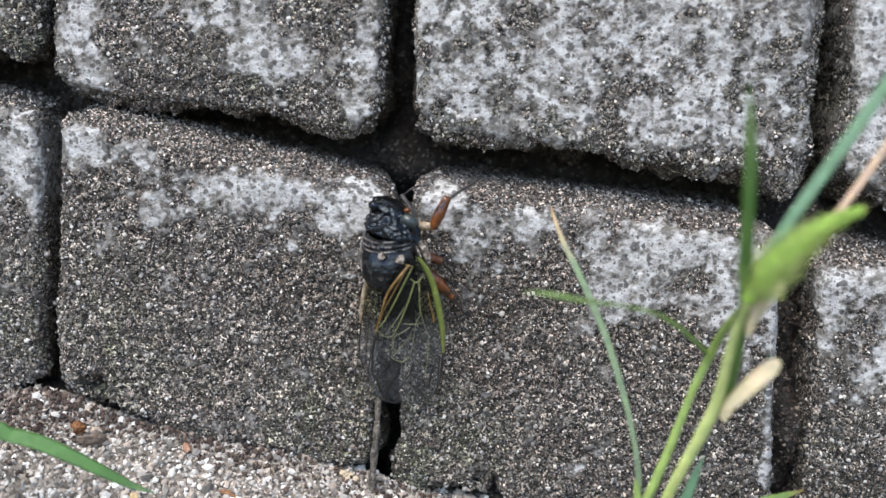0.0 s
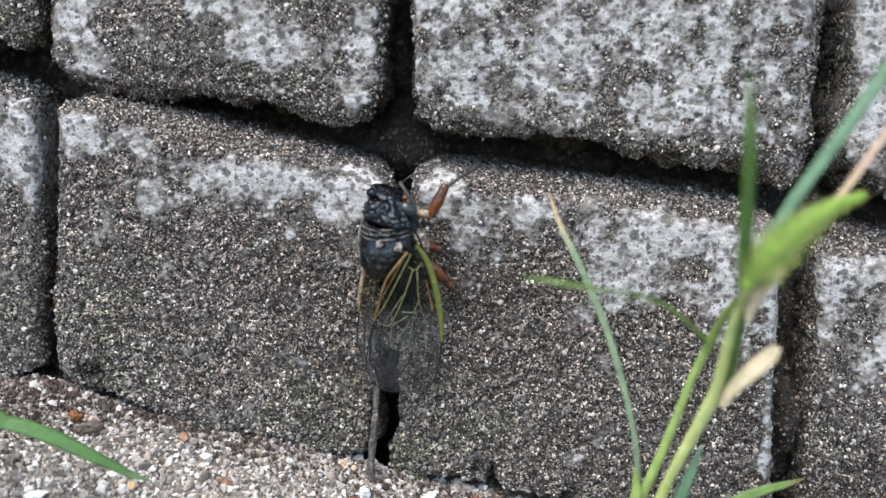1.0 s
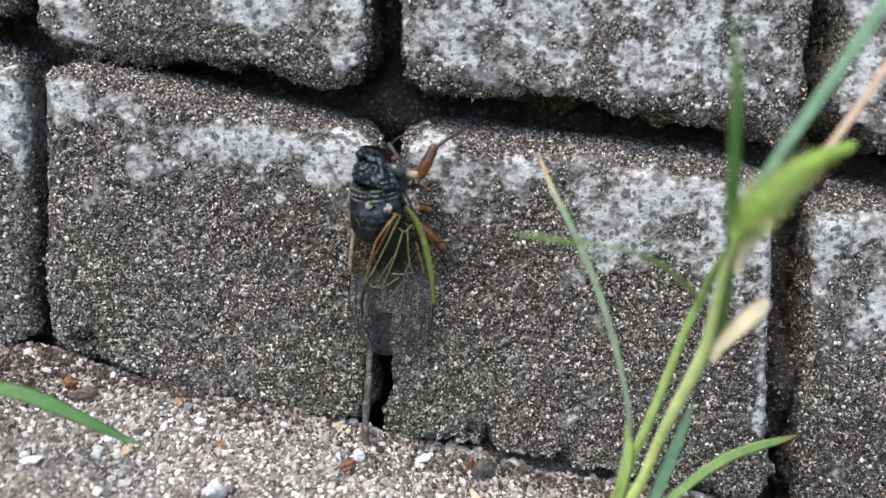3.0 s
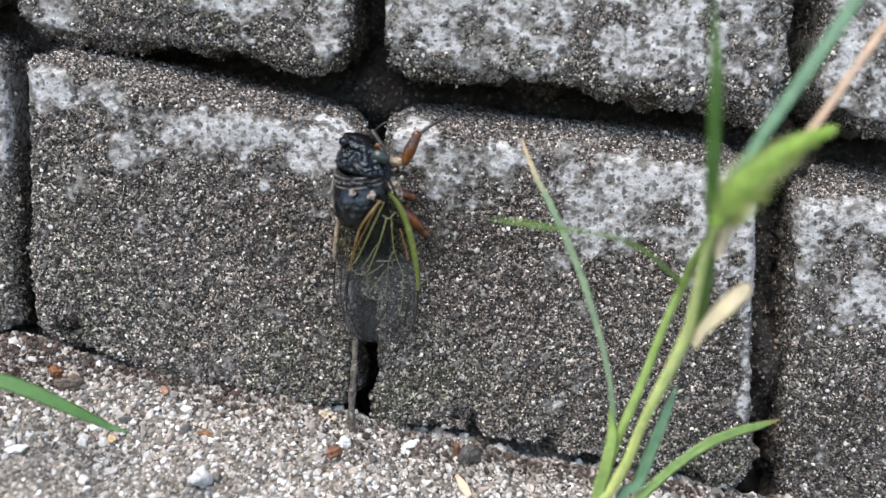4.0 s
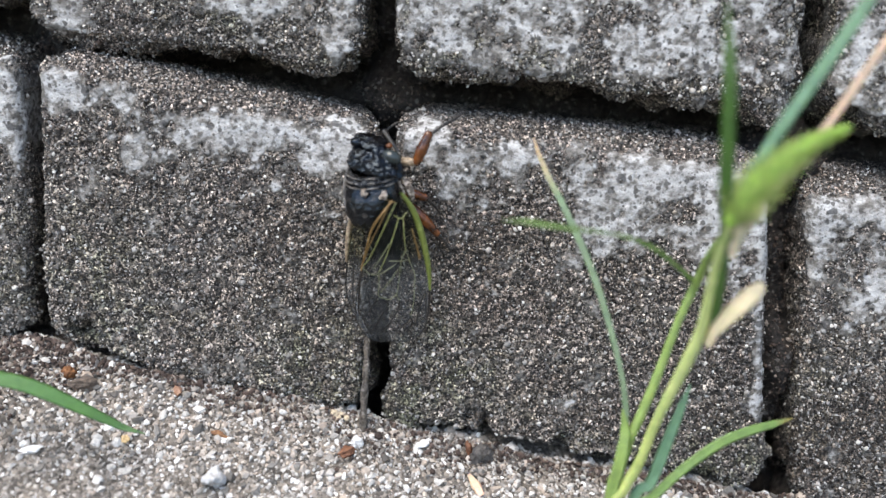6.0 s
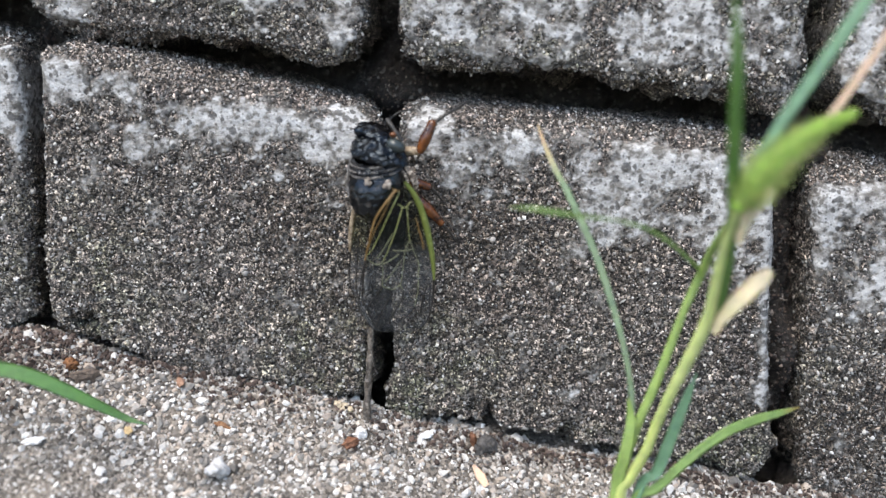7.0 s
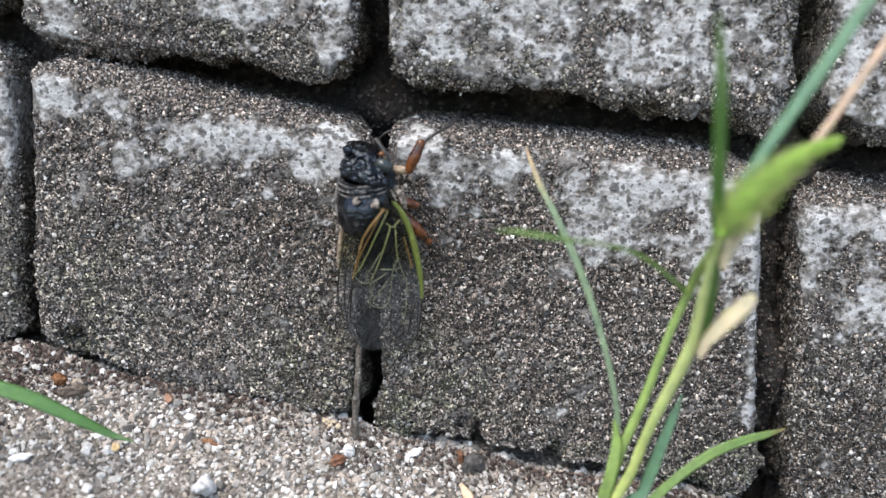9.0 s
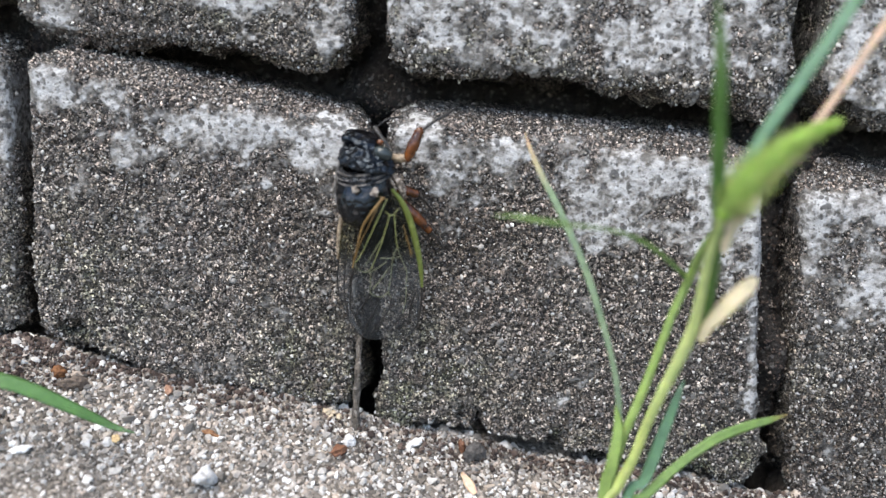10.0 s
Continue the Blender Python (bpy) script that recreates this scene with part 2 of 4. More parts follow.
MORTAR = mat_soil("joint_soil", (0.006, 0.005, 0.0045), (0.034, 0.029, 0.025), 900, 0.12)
CRUMB = mat_grains("soil_crumb", [(0.0, (0.026, 0.018, 0.015)), (0.5, (0.062, 0.042, 0.034)), (0.85, (0.13, 0.095, 0.078)), (1.0, (0.32, 0.28, 0.245))], 0.85)
SAND = mat_soil("sandy_ground", (0.06, 0.053, 0.046), (0.33, 0.3, 0.265), 950, 0.3)
PLAIN = mat_soil("plain_wall", (0.06, 0.057, 0.053), (0.24, 0.235, 0.23), 500, 0.1)


# ---- mesh helpers ----
def link(name, me, parent=None, mat=None, label="", kind=""):
    ob = new(name, me)
    if mat:
        me.materials.append(mat)
    if parent:
        ob.parent = parent
    return tagged(ob, label=label, kind=kind)


def part(name, bm, mat, parent=None, label="", flat=False):
    """Links a bmesh as one mesh object."""
    me = bpy.data.meshes.new(name)
    bmesh.ops.recalc_face_normals(bm, faces=bm.faces)
    bm.to_mesh(me)
    bm.free()
    if not flat:
        me.polygons.foreach_set("use_smooth", [True] * len(me.polygons))
    return link(name, me, parent, mat, label)


def grid_mesh(name, pts, nu, nv, flip=False):
    """A mesh from a grid of points (nu * nv, 3), u outermost."""
    a = (np.arange(nu - 1)[:, None] * nv + np.arange(nv - 1)[None]).ravel()
    quads = np.stack([a, a + nv, a + nv + 1, a + 1], 1)
    if flip:
        quads = quads[:, ::-1]
    return poly_mesh(name, pts, quads)


def poly_mesh(name, pts, faces, is_smooth=True):
    me = bpy.data.meshes.new(name)
    k = faces.shape[1]
    me.vertices.add(len(pts))
    me.vertices.foreach_set("co", np.ascontiguousarray(pts, dtype=np.float32).ravel())
    me.loops.add(faces.size)
    me.loops.foreach_set("vertex_index", np.ascontiguousarray(faces, dtype=np.int32).ravel())
    me.polygons.add(len(faces))
    me.polygons.foreach_set("loop_start", np.arange(0, faces.size, k, dtype=np.int32))
    me.polygons.foreach_set("use_smooth", np.full(len(faces), is_smooth))
    me.update(calc_edges=True)
    return me


def attribute(me, name, values):
    me.attributes.new(name, "FLOAT", "POINT").data.foreach_set("value", np.ascontiguousarray(values, dtype=np.float32))


# a coarse pebble: an icosahedron, jittered for each grain
GOLD = (1 + 5 ** 0.5) / 2
ICO = np.array([(-1, GOLD, 0), (1, GOLD, 0), (-1, -GOLD, 0), (1, -GOLD, 0), (0, -1, GOLD), (0, 1, GOLD), (0, -1, -GOLD), (0, 1, -GOLD), (GOLD, 0, -1), (GOLD, 0, 1), (-GOLD, 0, -1), (-GOLD, 0, 1)]) / 1.9
ICO_FACES = np.array([(0, 11, 5), (0, 5, 1), (0, 1, 7), (0, 7, 10), (0, 10, 11), (1, 5, 9), (5, 11, 4), (11, 10, 2), (10, 7, 6), (7, 1, 8), (3, 9, 4), (3, 4, 2), (3, 2, 6), (3, 6, 8), (3, 8, 9), (4, 9, 5), (2, 4, 11), (6, 2, 10), (8, 6, 7), (9, 8, 1)])
OCT = np.array([(1, 0, 0), (-1, 0, 0), (0, 1, 0), (0, -1, 0), (0, 0, 1), (0, 0, -1)], float)
OCT_FACES = np.array([(0, 2, 4), (2, 1, 4), (1, 3, 4), (3, 0, 4), (2, 0, 5), (1, 2, 5), (3, 1, 5), (0, 3, 5)])


def spin(n, gen):
    """n random rotations."""
    q = gen.randn(n, 4)
    q /= np.linalg.norm(q, axis=1)[:, None]
    w, x, y, z = q.T
    return np.stack([1 - 2 * (y * y + z * z), 2 * (x * y - z * w), 2 * (x * z + y * w), 2 * (x * y + z * w), 1 - 2 * (x * x + z * z), 2 * (y * z - x * w), 2 * (x * z - y * w), 2 * (y * z + x * w), 1 - 2 * (x * x + y * y)], 1).reshape(n, 3, 3)


def grains(name, places, sizes, gen, base=OCT, faces=OCT_FACES, squash=0.35, is_smooth=False, jitter=0.3):
    """One mesh of many small stones."""
    n, k = len(places), len(base)
    shape = base[None] * (1 + jitter * gen.uniform(-1, 1, (n, k, 1))) * (1 + squash * gen.uniform(-1, 1, (n, 1, 3)))
    pts = np.einsum("nij,nkj->nki", spin(n, gen), shape) * sizes[:, None, None] + places[:, None]
    f = faces[None] + (np.arange(n) * k)[:, None, None]
    return poly_mesh(name, pts.reshape(-1, 3), f.reshape(-1, 3), is_smooth)


# ---- the ground ----
def ground_z(x, y):
    slope = -0.0155 - 0.22 * 0.6 * np.tanh(x / 0.6)
    return slope + 0.8 * 0.08 * np.tanh(np.minimum(y, 0.0) / 0.08)


def ground_height(x, y):
    near = np.exp(-(x / 0.5) ** 2 - (y / 0.3) ** 2)
    p = np.stack([x, y, np.zeros_like(x)], 1)
    z = ground_z(x, y) + near * (0.0035 * fbm(p * 45, 3) + 0.0012 * fbm(p * 260, 3))
    # soil heaped in the corner beside the stones
    z = z - 0.0032 * np.exp(-((x - 0.04) / 0.03) ** 2 - (y / 0.02) ** 2)
    # the soil falls away inside the open joints
    for mid in (-0.0148, 0.1205):
        z = z - 0.03 * smooth(0.003, 0.016, y) * np.exp(-((x - mid) / 0.007) ** 2)
    return z + 0.006 * np.exp(-((x + 0.125) / 0.018) ** 2 - (y / 0.012) ** 2)


def build_ground():
    def axis(lo, hi, step):
        mid = np.arange(lo, hi, step)
        out = step * 1.35 ** np.arange(1, 40)
        out = np.cumsum(out[out < 40])
        return np.concatenate([(lo - out)[::-1], mid, hi + out])
    xs, ys = axis(-0.17, 0.2, 0.001), axis(-0.09, 0.02, 0.001)
    gx, gy = np.meshgrid(xs, ys, indexing="ij")
    x, y = gx.ravel(), gy.ravel()
    me = grid_mesh("ground", np.stack([x, y, ground_height(x, y)], 1), len(xs), len(ys))
    ob = link("ground", me, None, SAND, "sloping sandy concrete ground strewn with fine gravel", "structure")
    ob["category"] = "ground"
    gen = np.random.RandomState(3)
    n = 24000
    x = gen.uniform(-0.165, 0.19, n)
    y = -0.075 * gen.rand(n) ** 1.15 + 0.006
    size = 0.0005 * np.exp(0.48 * gen.randn(n))
    smoother = smooth(-0.05, -0.11, x) * smooth(-0.022, -0.045, y)
    size = np.clip(size * (1 - 0.45 * smoother), 0.0002, 0.0018)
    z = ground_height(x, y) + size * (gen.uniform(-0.45, 0.35, n) - 0.55 * smoother)
    me = grains("gravel", np.stack([x, y, z], 1), size, gen, ICO, ICO_FACES, 0.45, False, 0.42)
    tagged(link("gravel", me, None, GRAVEL), "pale grey, white and tan gravel grains on the ground", "gravel", kind="stuff")
    # damp crumbs of soil gathered along the foot of the stones
    n = 3000
    x = np.where(gen.rand(n) < 0.28, -0.128 + 0.014 * gen.randn(n), gen.uniform(-0.16, 0.17, n))
    heap = np.exp(-((x + 0.126) / 0.016) ** 2) + 0.6 * np.exp(-(x / 0.035) ** 2)
    y = 0.001 - 0.0045 * np.abs(gen.randn(n)) * (0.5 + 0.5 * (vnoise(np.stack([x * 60, x * 0, x * 0], 1)) > -0.1) + heap)
    size = np.clip(0.00042 * np.exp(0.45 * gen.randn(n)), 0.0002, 0.0011)
    me = grains("soil_crumbs", np.stack([x, y, ground_height(x, y) + size * 0.4 + 0.0006], 1), size, gen, ICO, ICO_FACES)
    tagged(link("soil_crumbs", me, None, CRUMB), "dark brown soil crumbs along the wall foot", "soil", kind="stuff")


build_ground()


# ---- the wall ----
def profile(length, lo, hi, back, step, ledge=0.0):
    """Unrolled section of a stone: positions 0..length and how far the surface has turned back. lo, hi: (rise, depth) of the rounded edges."""
    def edge(r, d, rise=0.0):
        arc = np.linspace(0, math.pi / 2, max(5, int(1.3 * max(r, d) / step)))[1:]
        tail = np.linspace(0, 1, 9)[1:] ** 1.5 * back
        return np.concatenate([r * np.sin(arc), r + rise * tail / back]), np.concatenate([d * (1 - np.cos(arc)), d + tail])
    mid = np.linspace(lo[0], length - hi[0], int((length - lo[0] - hi[0]) / step))
    pl, dl = edge(*lo)
    ph, dh = edge(*hi, ledge)
    return np.concatenate([(lo[0] - pl)[::-1], mid, length - hi[0] + ph]), np.concatenate([dl[::-1], np.zeros(len(mid)), dh])


def stone_block(parent, quad, seed, blobs, cover=0.0, front=0.0, top=(0.008, 0.013), bottom=(0.005, 0.007), side=(0.0035, 0.005), right=None, jag=0.005, corner=0.011, dents=(), step=0.0006, count=15000, ledge=0.0, scallop=0.0, tone_blobs=()):
    """A worn concrete stone. quad: x, z of its front's corners (lower left, lower right, upper right, upper left);
    blobs: x, z, width, height and weight of what is left of its pale skin (minus: worn through), or of a lit ledge
    painted as skin."""
    (ax, az), (bx, bz), (cx, cz), (dx, dz) = quad
    w = (bx - ax + cx - dx) / 2
    h = (dz - az + cz - bz) / 2
    px, yx = profile(w, side, right or side, 0.045, step)
    pz, yz = profile(h, bottom, top, 0.045, step, ledge)
    gx, gz = np.meshgrid(px, pz, indexing="ij")
    gy = (yx[:, None] + yz[None]).ravel()
    gx, gz = gx.ravel(), gz.ravel()
    # round the corners
    for sx in (0, 1):
        for sz in (0, 1):
            ox = corner - (w - gx if sx else gx)
            oz = corner - (h - gz if sz else gz)
            m = (ox > 0) & (oz > 0)
            k = np.maximum(ox, oz)[m] / np.hypot(ox, oz)[m]
            ox, oz = ox[m] * k, oz[m] * k
            gx[m] = w - corner + ox if sx else corner - ox
            gz[m] = h - corner + oz if sz else corner - oz
    u, v = gx / w, gz / h
    x = (1 - v) * ((1 - u) * ax + u * bx) + v * ((1 - u) * dx + u * cx)
    z = (1 - v) * ((1 - u) * az + u * bz) + v * ((1 - u) * dz + u * cz)
    pts = np.stack([x, gy + front, z], 1)
    nu, nv = len(px), len(pz)
    g = pts.reshape(nu, nv, 3)
    nrm = np.cross(np.gradient(g, axis=0), np.gradient(g, axis=1)).reshape(-1, 3)
    nrm /= np.linalg.norm(nrm, axis=1)[:, None] + 1e-12
    if nrm[:, 1].mean() > 0:
        nrm = -nrm
    q = pts + seed * 3.7
    # what is left of the skin
    keep = np.full(len(pts), cover)
    for ex, ez, rx, rz, weight in blobs:
        keep += weight * np.exp(-((x - ex) / rx) ** 2 - ((z - ez) / rz) ** 2)
    edge = np.clip(gy / 0.006, 0, 1)
    keep = keep - 0.55 * edge
    skin = smooth(-0.15, 1.0, keep + 0.8 * fbm(q * 120, 4) + 0.75 * fbm(q * 300, 3) + 0.5 * fbm(q * 700, 2))
    # wear: broad waves, chips along the edges, grit where the skin is gone
    low_edge = smooth(0.35, 0.0, v)
    amount = 0.0016 * fbm(q * 38, 3)
    chip = np.clip(gy / 0.004, 0, 1)
    amount += (0.0015 + 0.7 * jag * low_edge) * chip * fbm(q * 95, 4)
    amount += jag * low_edge * chip * (fbm(q * 55 + 9.1, 3) + 0.4 * fbm(q * 300, 2))
    amount += (1 - skin) * (0.0013 * fbm(q * 420, 3) + 0.0008 * vnoise(q * 1100) - 0.0003) + skin * 0.00022 * fbm(q * 500, 3)
    bite = fbm(np.stack([x * 42 + seed, gy * 20, z * 0], 1), 3) + 0.5 * fbm(np.stack([x * 150 + seed, gy * 60, z * 60], 1), 3)
    amount += scallop * smooth(0.0, 0.006, gy) * low_edge * bite
    for ex, ez, rx, rz, deep in dents:
        amount -= deep * np.exp(-(((x - ex + 0.008 * fbm(q * 190, 4)) / rx) ** 2 + ((z - ez + 0.008 * fbm(q * 210 + 3, 4)) / rz) ** 2) ** 1.2)
    pts = pts + nrm * amount[:, None]
    me = grid_mesh("stone_block", pts, nu, nv)
    attribute(me, "skin", skin)
    # how much darker the face is: an even share, soft blobs and noise
    tone_sum = np.full(len(pts), 0.2)
    for ex, ez, rx, rz, weight in tone_blobs:
        tone_sum += weight * np.exp(-((x - ex) / rx) ** 2 - ((z - ez) / rz) ** 2)
    attribute(me, "dark_tone", np.clip(tone_sum + 0.5 * fbm(q * 60 + 8, 4), 0, 1))
    attribute(me, "algae", smooth(0.75, 0.1, v) * smooth(-0.3, 0.3, fbm(q * 30 + 4, 3) + 0.1))
    ob = link("stone_block", me, parent, STONE)
    # exposed grains
    gen = np.random.RandomState(seed)
    pick = np.where((skin < 0.45) & (gy < 0.02) & (x > -0.165) & (x < 0.185))[0]
    if len(pick) > 50:
        pick = gen.choice(pick, int(count * min(1.0, len(pick) / 22000)))
        size = np.clip(0.00028 * np.exp(0.5 * gen.randn(len(pick))), 0.00014, 0.00075)
        me = grains("aggregate", pts[pick] + nrm[pick] * size[:, None] * 0.1 + gen.uniform(-1, 1, (len(pick), 3)) * 0.0003, size, gen)
        link("aggregate", me, ob, GRIT, "exposed grit grains of grey and white", "stuff")
        few = gen.choice(pick, max(12, len(pick) // 63))
        size = np.clip(0.00052 * np.exp(0.35 * gen.randn(len(few))), 0.0004, 0.00095)
        me = grains("embedded_pebbles", pts[few] + nrm[few] * size[:, None] * 0.05, size, gen, ICO, ICO_FACES, 0.4, True, 0.25)
        link("embedded_pebbles", me, ob, BEAD, "pale pebbles set in the worn face", "stuff")
    return ob


def build_wall():
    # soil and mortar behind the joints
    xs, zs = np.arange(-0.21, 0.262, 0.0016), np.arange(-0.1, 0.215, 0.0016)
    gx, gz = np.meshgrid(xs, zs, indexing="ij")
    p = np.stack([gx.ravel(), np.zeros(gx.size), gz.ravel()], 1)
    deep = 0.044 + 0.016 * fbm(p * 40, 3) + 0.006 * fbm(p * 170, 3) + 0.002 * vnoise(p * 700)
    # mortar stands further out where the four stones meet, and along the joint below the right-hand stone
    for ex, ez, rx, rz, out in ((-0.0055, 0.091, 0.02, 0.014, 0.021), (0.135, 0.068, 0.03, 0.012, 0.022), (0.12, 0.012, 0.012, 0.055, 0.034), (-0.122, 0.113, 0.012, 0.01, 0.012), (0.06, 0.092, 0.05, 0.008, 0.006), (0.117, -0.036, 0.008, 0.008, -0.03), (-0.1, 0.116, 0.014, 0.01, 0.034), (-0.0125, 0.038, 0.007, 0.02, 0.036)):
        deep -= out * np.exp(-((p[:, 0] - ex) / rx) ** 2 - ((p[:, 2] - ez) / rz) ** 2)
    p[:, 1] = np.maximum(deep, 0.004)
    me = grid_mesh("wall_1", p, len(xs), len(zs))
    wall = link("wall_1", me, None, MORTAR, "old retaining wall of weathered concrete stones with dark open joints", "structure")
    wall["category"] = "wall"
    gen = np.random.RandomState(21)
    pick = gen.choice(np.where((deep < 0.03) & (p[:, 0] > -0.15) & (p[:, 0] < 0.18))[0], 4500)
    size = np.clip(0.0003 * np.exp(0.45 * gen.randn(len(pick))), 0.00016, 0.001)
    crumbs = p[pick] + gen.uniform(-1, 1, (len(pick), 3)) * 0.0008
    link("joint_grit", grains("joint_grit", crumbs, size, gen), wall, CRUMB, "loose grit in the joints", "stuff")
    # plain continuation of the wall beyond the stones
    bm = bmesh.new()
    for x0, x1, z0, z1, y0 in ((-3.0, -0.205, -0.6, 0.7, 0.004), (0.257, 3.0, -0.6, 0.7, 0.004), (-0.205, 0.257, 0.208, 0.7, 0.004), (-3.0, 3.0, -0.6, 0.7, 0.06)):
        m = Matrix.Translation(((x0 + x1) / 2, (y0 + 0.4) / 2, (z0 + z1) / 2)) @ Matrix.Diagonal((x1 - x0, 0.4 - y0, z1 - z0, 1))
        bmesh.ops.create_cube(bm, size=1, matrix=m)
    part("wall_core", bm, PLAIN, wall, "plain weathered concrete wall", True)
    # upper course
    stone_block(wall, ((-0.187, 0.134), (-0.1243, 0.1266), (-0.1186, 0.1938), (-0.18, 0.1987)), 1, ((-0.124, 0.135, 0.009, 0.03, -1.1),), 0.75, scallop=0.0065)
    stone_block(wall, ((-0.1216, 0.1155), (-0.0151, 0.1021), (-0.0097, 0.1945), (-0.1164, 0.205)), 2, ((-0.1105, 0.134, 0.008, 0.02, 0.9), (-0.104, 0.122, 0.008, 0.006, 0.5), (-0.065, 0.1416, 0.016, 0.007, 0.7), (-0.052, 0.1265, 0.012, 0.008, 1.2), (-0.037, 0.126, 0.009, 0.006, 0.8), (-0.0204, 0.13, 0.005, 0.02, 0.8), (-0.0207, 0.111, 0.005, 0.01, 0.5), (-0.06, 0.17, 0.05, 0.02, 0.6)), 0.0, 0.003, dents=((-0.068, 0.11, 0.02, 0.008, 0.0025),), scallop=0.0065)
    stone_block(wall, ((-0.005, 0.1046), (0.1272, 0.084), (0.1305, 0.184), (-0.0032, 0.1947)), 3, ((0.0589, 0.1183, 0.006, 0.014, -0.7), (0.0305, 0.1372, 0.006, 0.01, -0.55), (0.0577, 0.1025, 0.01, 0.004, -0.4), (0.085, 0.094, 0.03, 0.004, -0.4), (0.06, 0.095, 0.06, 0.0035, -0.4), (0.01, 0.098, 0.02, 0.005, -0.4)), 0.64, 0.003, right=(0.013, 0.02), scallop=0.0065)
    stone_block(wall, ((0.1355, 0.0832), (0.2419, 0.0669), (0.2266, 0.1763), (0.1325, 0.1826)), 4, ((0.15, 0.1, 0.01, 0.01, -0.3), (0.139, 0.125, 0.005, 0.05, 0.5)), 0.6, 0.001, scallop=0.0065)
    # lower course
    stone_block(wall, ((-0.2, 0.0172), (-0.1312, 0.0135), (-0.125, 0.1164), (-0.1892, 0.1243)), 5, ((-0.131, 0.1, 0.012, 0.014, 1.0), (-0.1304, 0.086, 0.008, 0.014, 0.8), (-0.1257, 0.06, 0.004, 0.03, 0.45)), 0.0, 0.003, top=(0.012, 0.02), ledge=0.004)
    stone_block(wall, ((-0.1248, 0.0142), (-0.0185, -0.013), (-0.0098, 0.0890), (-0.1181, 0.1158)), 6, ((-0.06, 0.084, 0.055, 0.015, 0.22), (-0.1129, 0.1006, 0.008, 0.007, 1.1), (-0.0986, 0.098, 0.011, 0.006, 1.0), (-0.0878, 0.0788, 0.004, 0.01, 0.6), (-0.0674, 0.0853, 0.01, 0.007, 1.1), (-0.0465, 0.0844, 0.014, 0.007, 1.0), (-0.0285, 0.079, 0.011, 0.01, 0.9), (-0.0193, 0.084, 0.007, 0.008, 1.0), (-0.0583, 0.0623, 0.004, 0.004, 0.5), (-0.0791, 0.0518, 0.012, 0.005, 0.45), (-0.0308, 0.0567, 0.004, 0.006, 0.45)), -0.12, 0.0, top=(0.012, 0.018), ledge=0.004, dents=((-0.062, -0.0058, 0.003, 0.0018, 0.012), (-0.035, -0.011, 0.007, 0.0016, 0.008), (-0.112, 0.017, 0.005, 0.004, 0.008)), jag=0.009, bottom=(0.005, 0.012), tone_blobs=((-0.03, 0.045, 0.022, 0.03, 0.45), (-0.022, 0.0, 0.015, 0.02, 0.4), (-0.1, 0.03, 0.03, 0.03, -0.25)))
    # the blob at z 0.0885 paints the top ledge's daylight as thin pale skin
    stone_block(wall, ((-0.0108, -0.0142), (0.1155, -0.0425), (0.1137, 0.0785), (-0.0042, 0.093)), 7, ((0.065, 0.066, 0.055, 0.016, 0.22), (0.003, 0.085, 0.009, 0.006, 0.9), (0.006, 0.081, 0.01, 0.007, 1.0), (0.017, 0.0681, 0.011, 0.008, 0.8), (0.044, 0.077, 0.02, 0.005, 0.6), (0.03, 0.0885, 0.04, 0.0035, 0.5), (0.0573, 0.059, 0.01, 0.014, 0.7), (0.0769, 0.0682, 0.014, 0.009, 0.75), (0.0918, 0.059, 0.014, 0.012, 0.65), (0.038, 0.058, 0.008, 0.01, -0.5), (0.1066, 0.0554, 0.01, 0.016, 0.8), (0.1122, 0.015, 0.0028, 0.05, 1.0), (0.0505, 0.0381, 0.004, 0.006, 0.4), (0.068, 0.046, 0.016, 0.006, 0.6), (0.1, 0.043, 0.012, 0.012, 0.6), (0.035, 0.072, 0.012, 0.008, 0.5), (0.0472, 0.0236, 0.004, 0.003, 0.4)), -0.12, 0.0, top=(0.0135, 0.03), ledge=0.004, dents=((0.0222, -0.0195, 0.0026, 0.008, 0.008), (0.0446, -0.0235, 0.005, 0.0025, 0.009), (0.0, -0.0175, 0.008, 0.003, 0.009), (0.06, -0.0275, 0.005, 0.002, 0.008), (0.095, -0.036, 0.006, 0.003, 0.01)), jag=0.01, bottom=(0.005, 0.012), tone_blobs=((0.018, 0.045, 0.03, 0.035, 0.55), (0.1, 0.02, 0.015, 0.03, 0.3)))
    stone_block(wall, ((0.1258, -0.0453), (0.2607, -0.0672), (0.245, 0.0557), (0.1265, 0.0711)), 8, ((0.1298, 0.045, 0.0045, 0.014, 1.2), (0.145, 0.0555, 0.02, 0.0065, 1.4), (0.152, 0.027, 0.011, 0.01, 1.3)), -0.05, 0.0, corner=0.014, top=(0.018, 0.03), ledge=0.004, tone_blobs=((0.142, -0.025, 0.03, 0.03, 0.65), (0.14, 0.06, 0.03, 0.012, 0.4)))

    # gritty mortar that closes the upper half of the middle joint
    plug = stone_block(wall, ((-0.018, 0.0275), (-0.0062, 0.0265), (-0.0012, 0.078), (-0.0135, 0.079)), 9, (), -0.6, 0.005, top=(0.004, 0.008), bottom=(0.003, 0.006), side=(0.003, 0.004), corner=0.003, count=12000)
    plug.name = "mortar_plug"
    tagged(plug, "gritty mortar closing the joint")


build_wall()


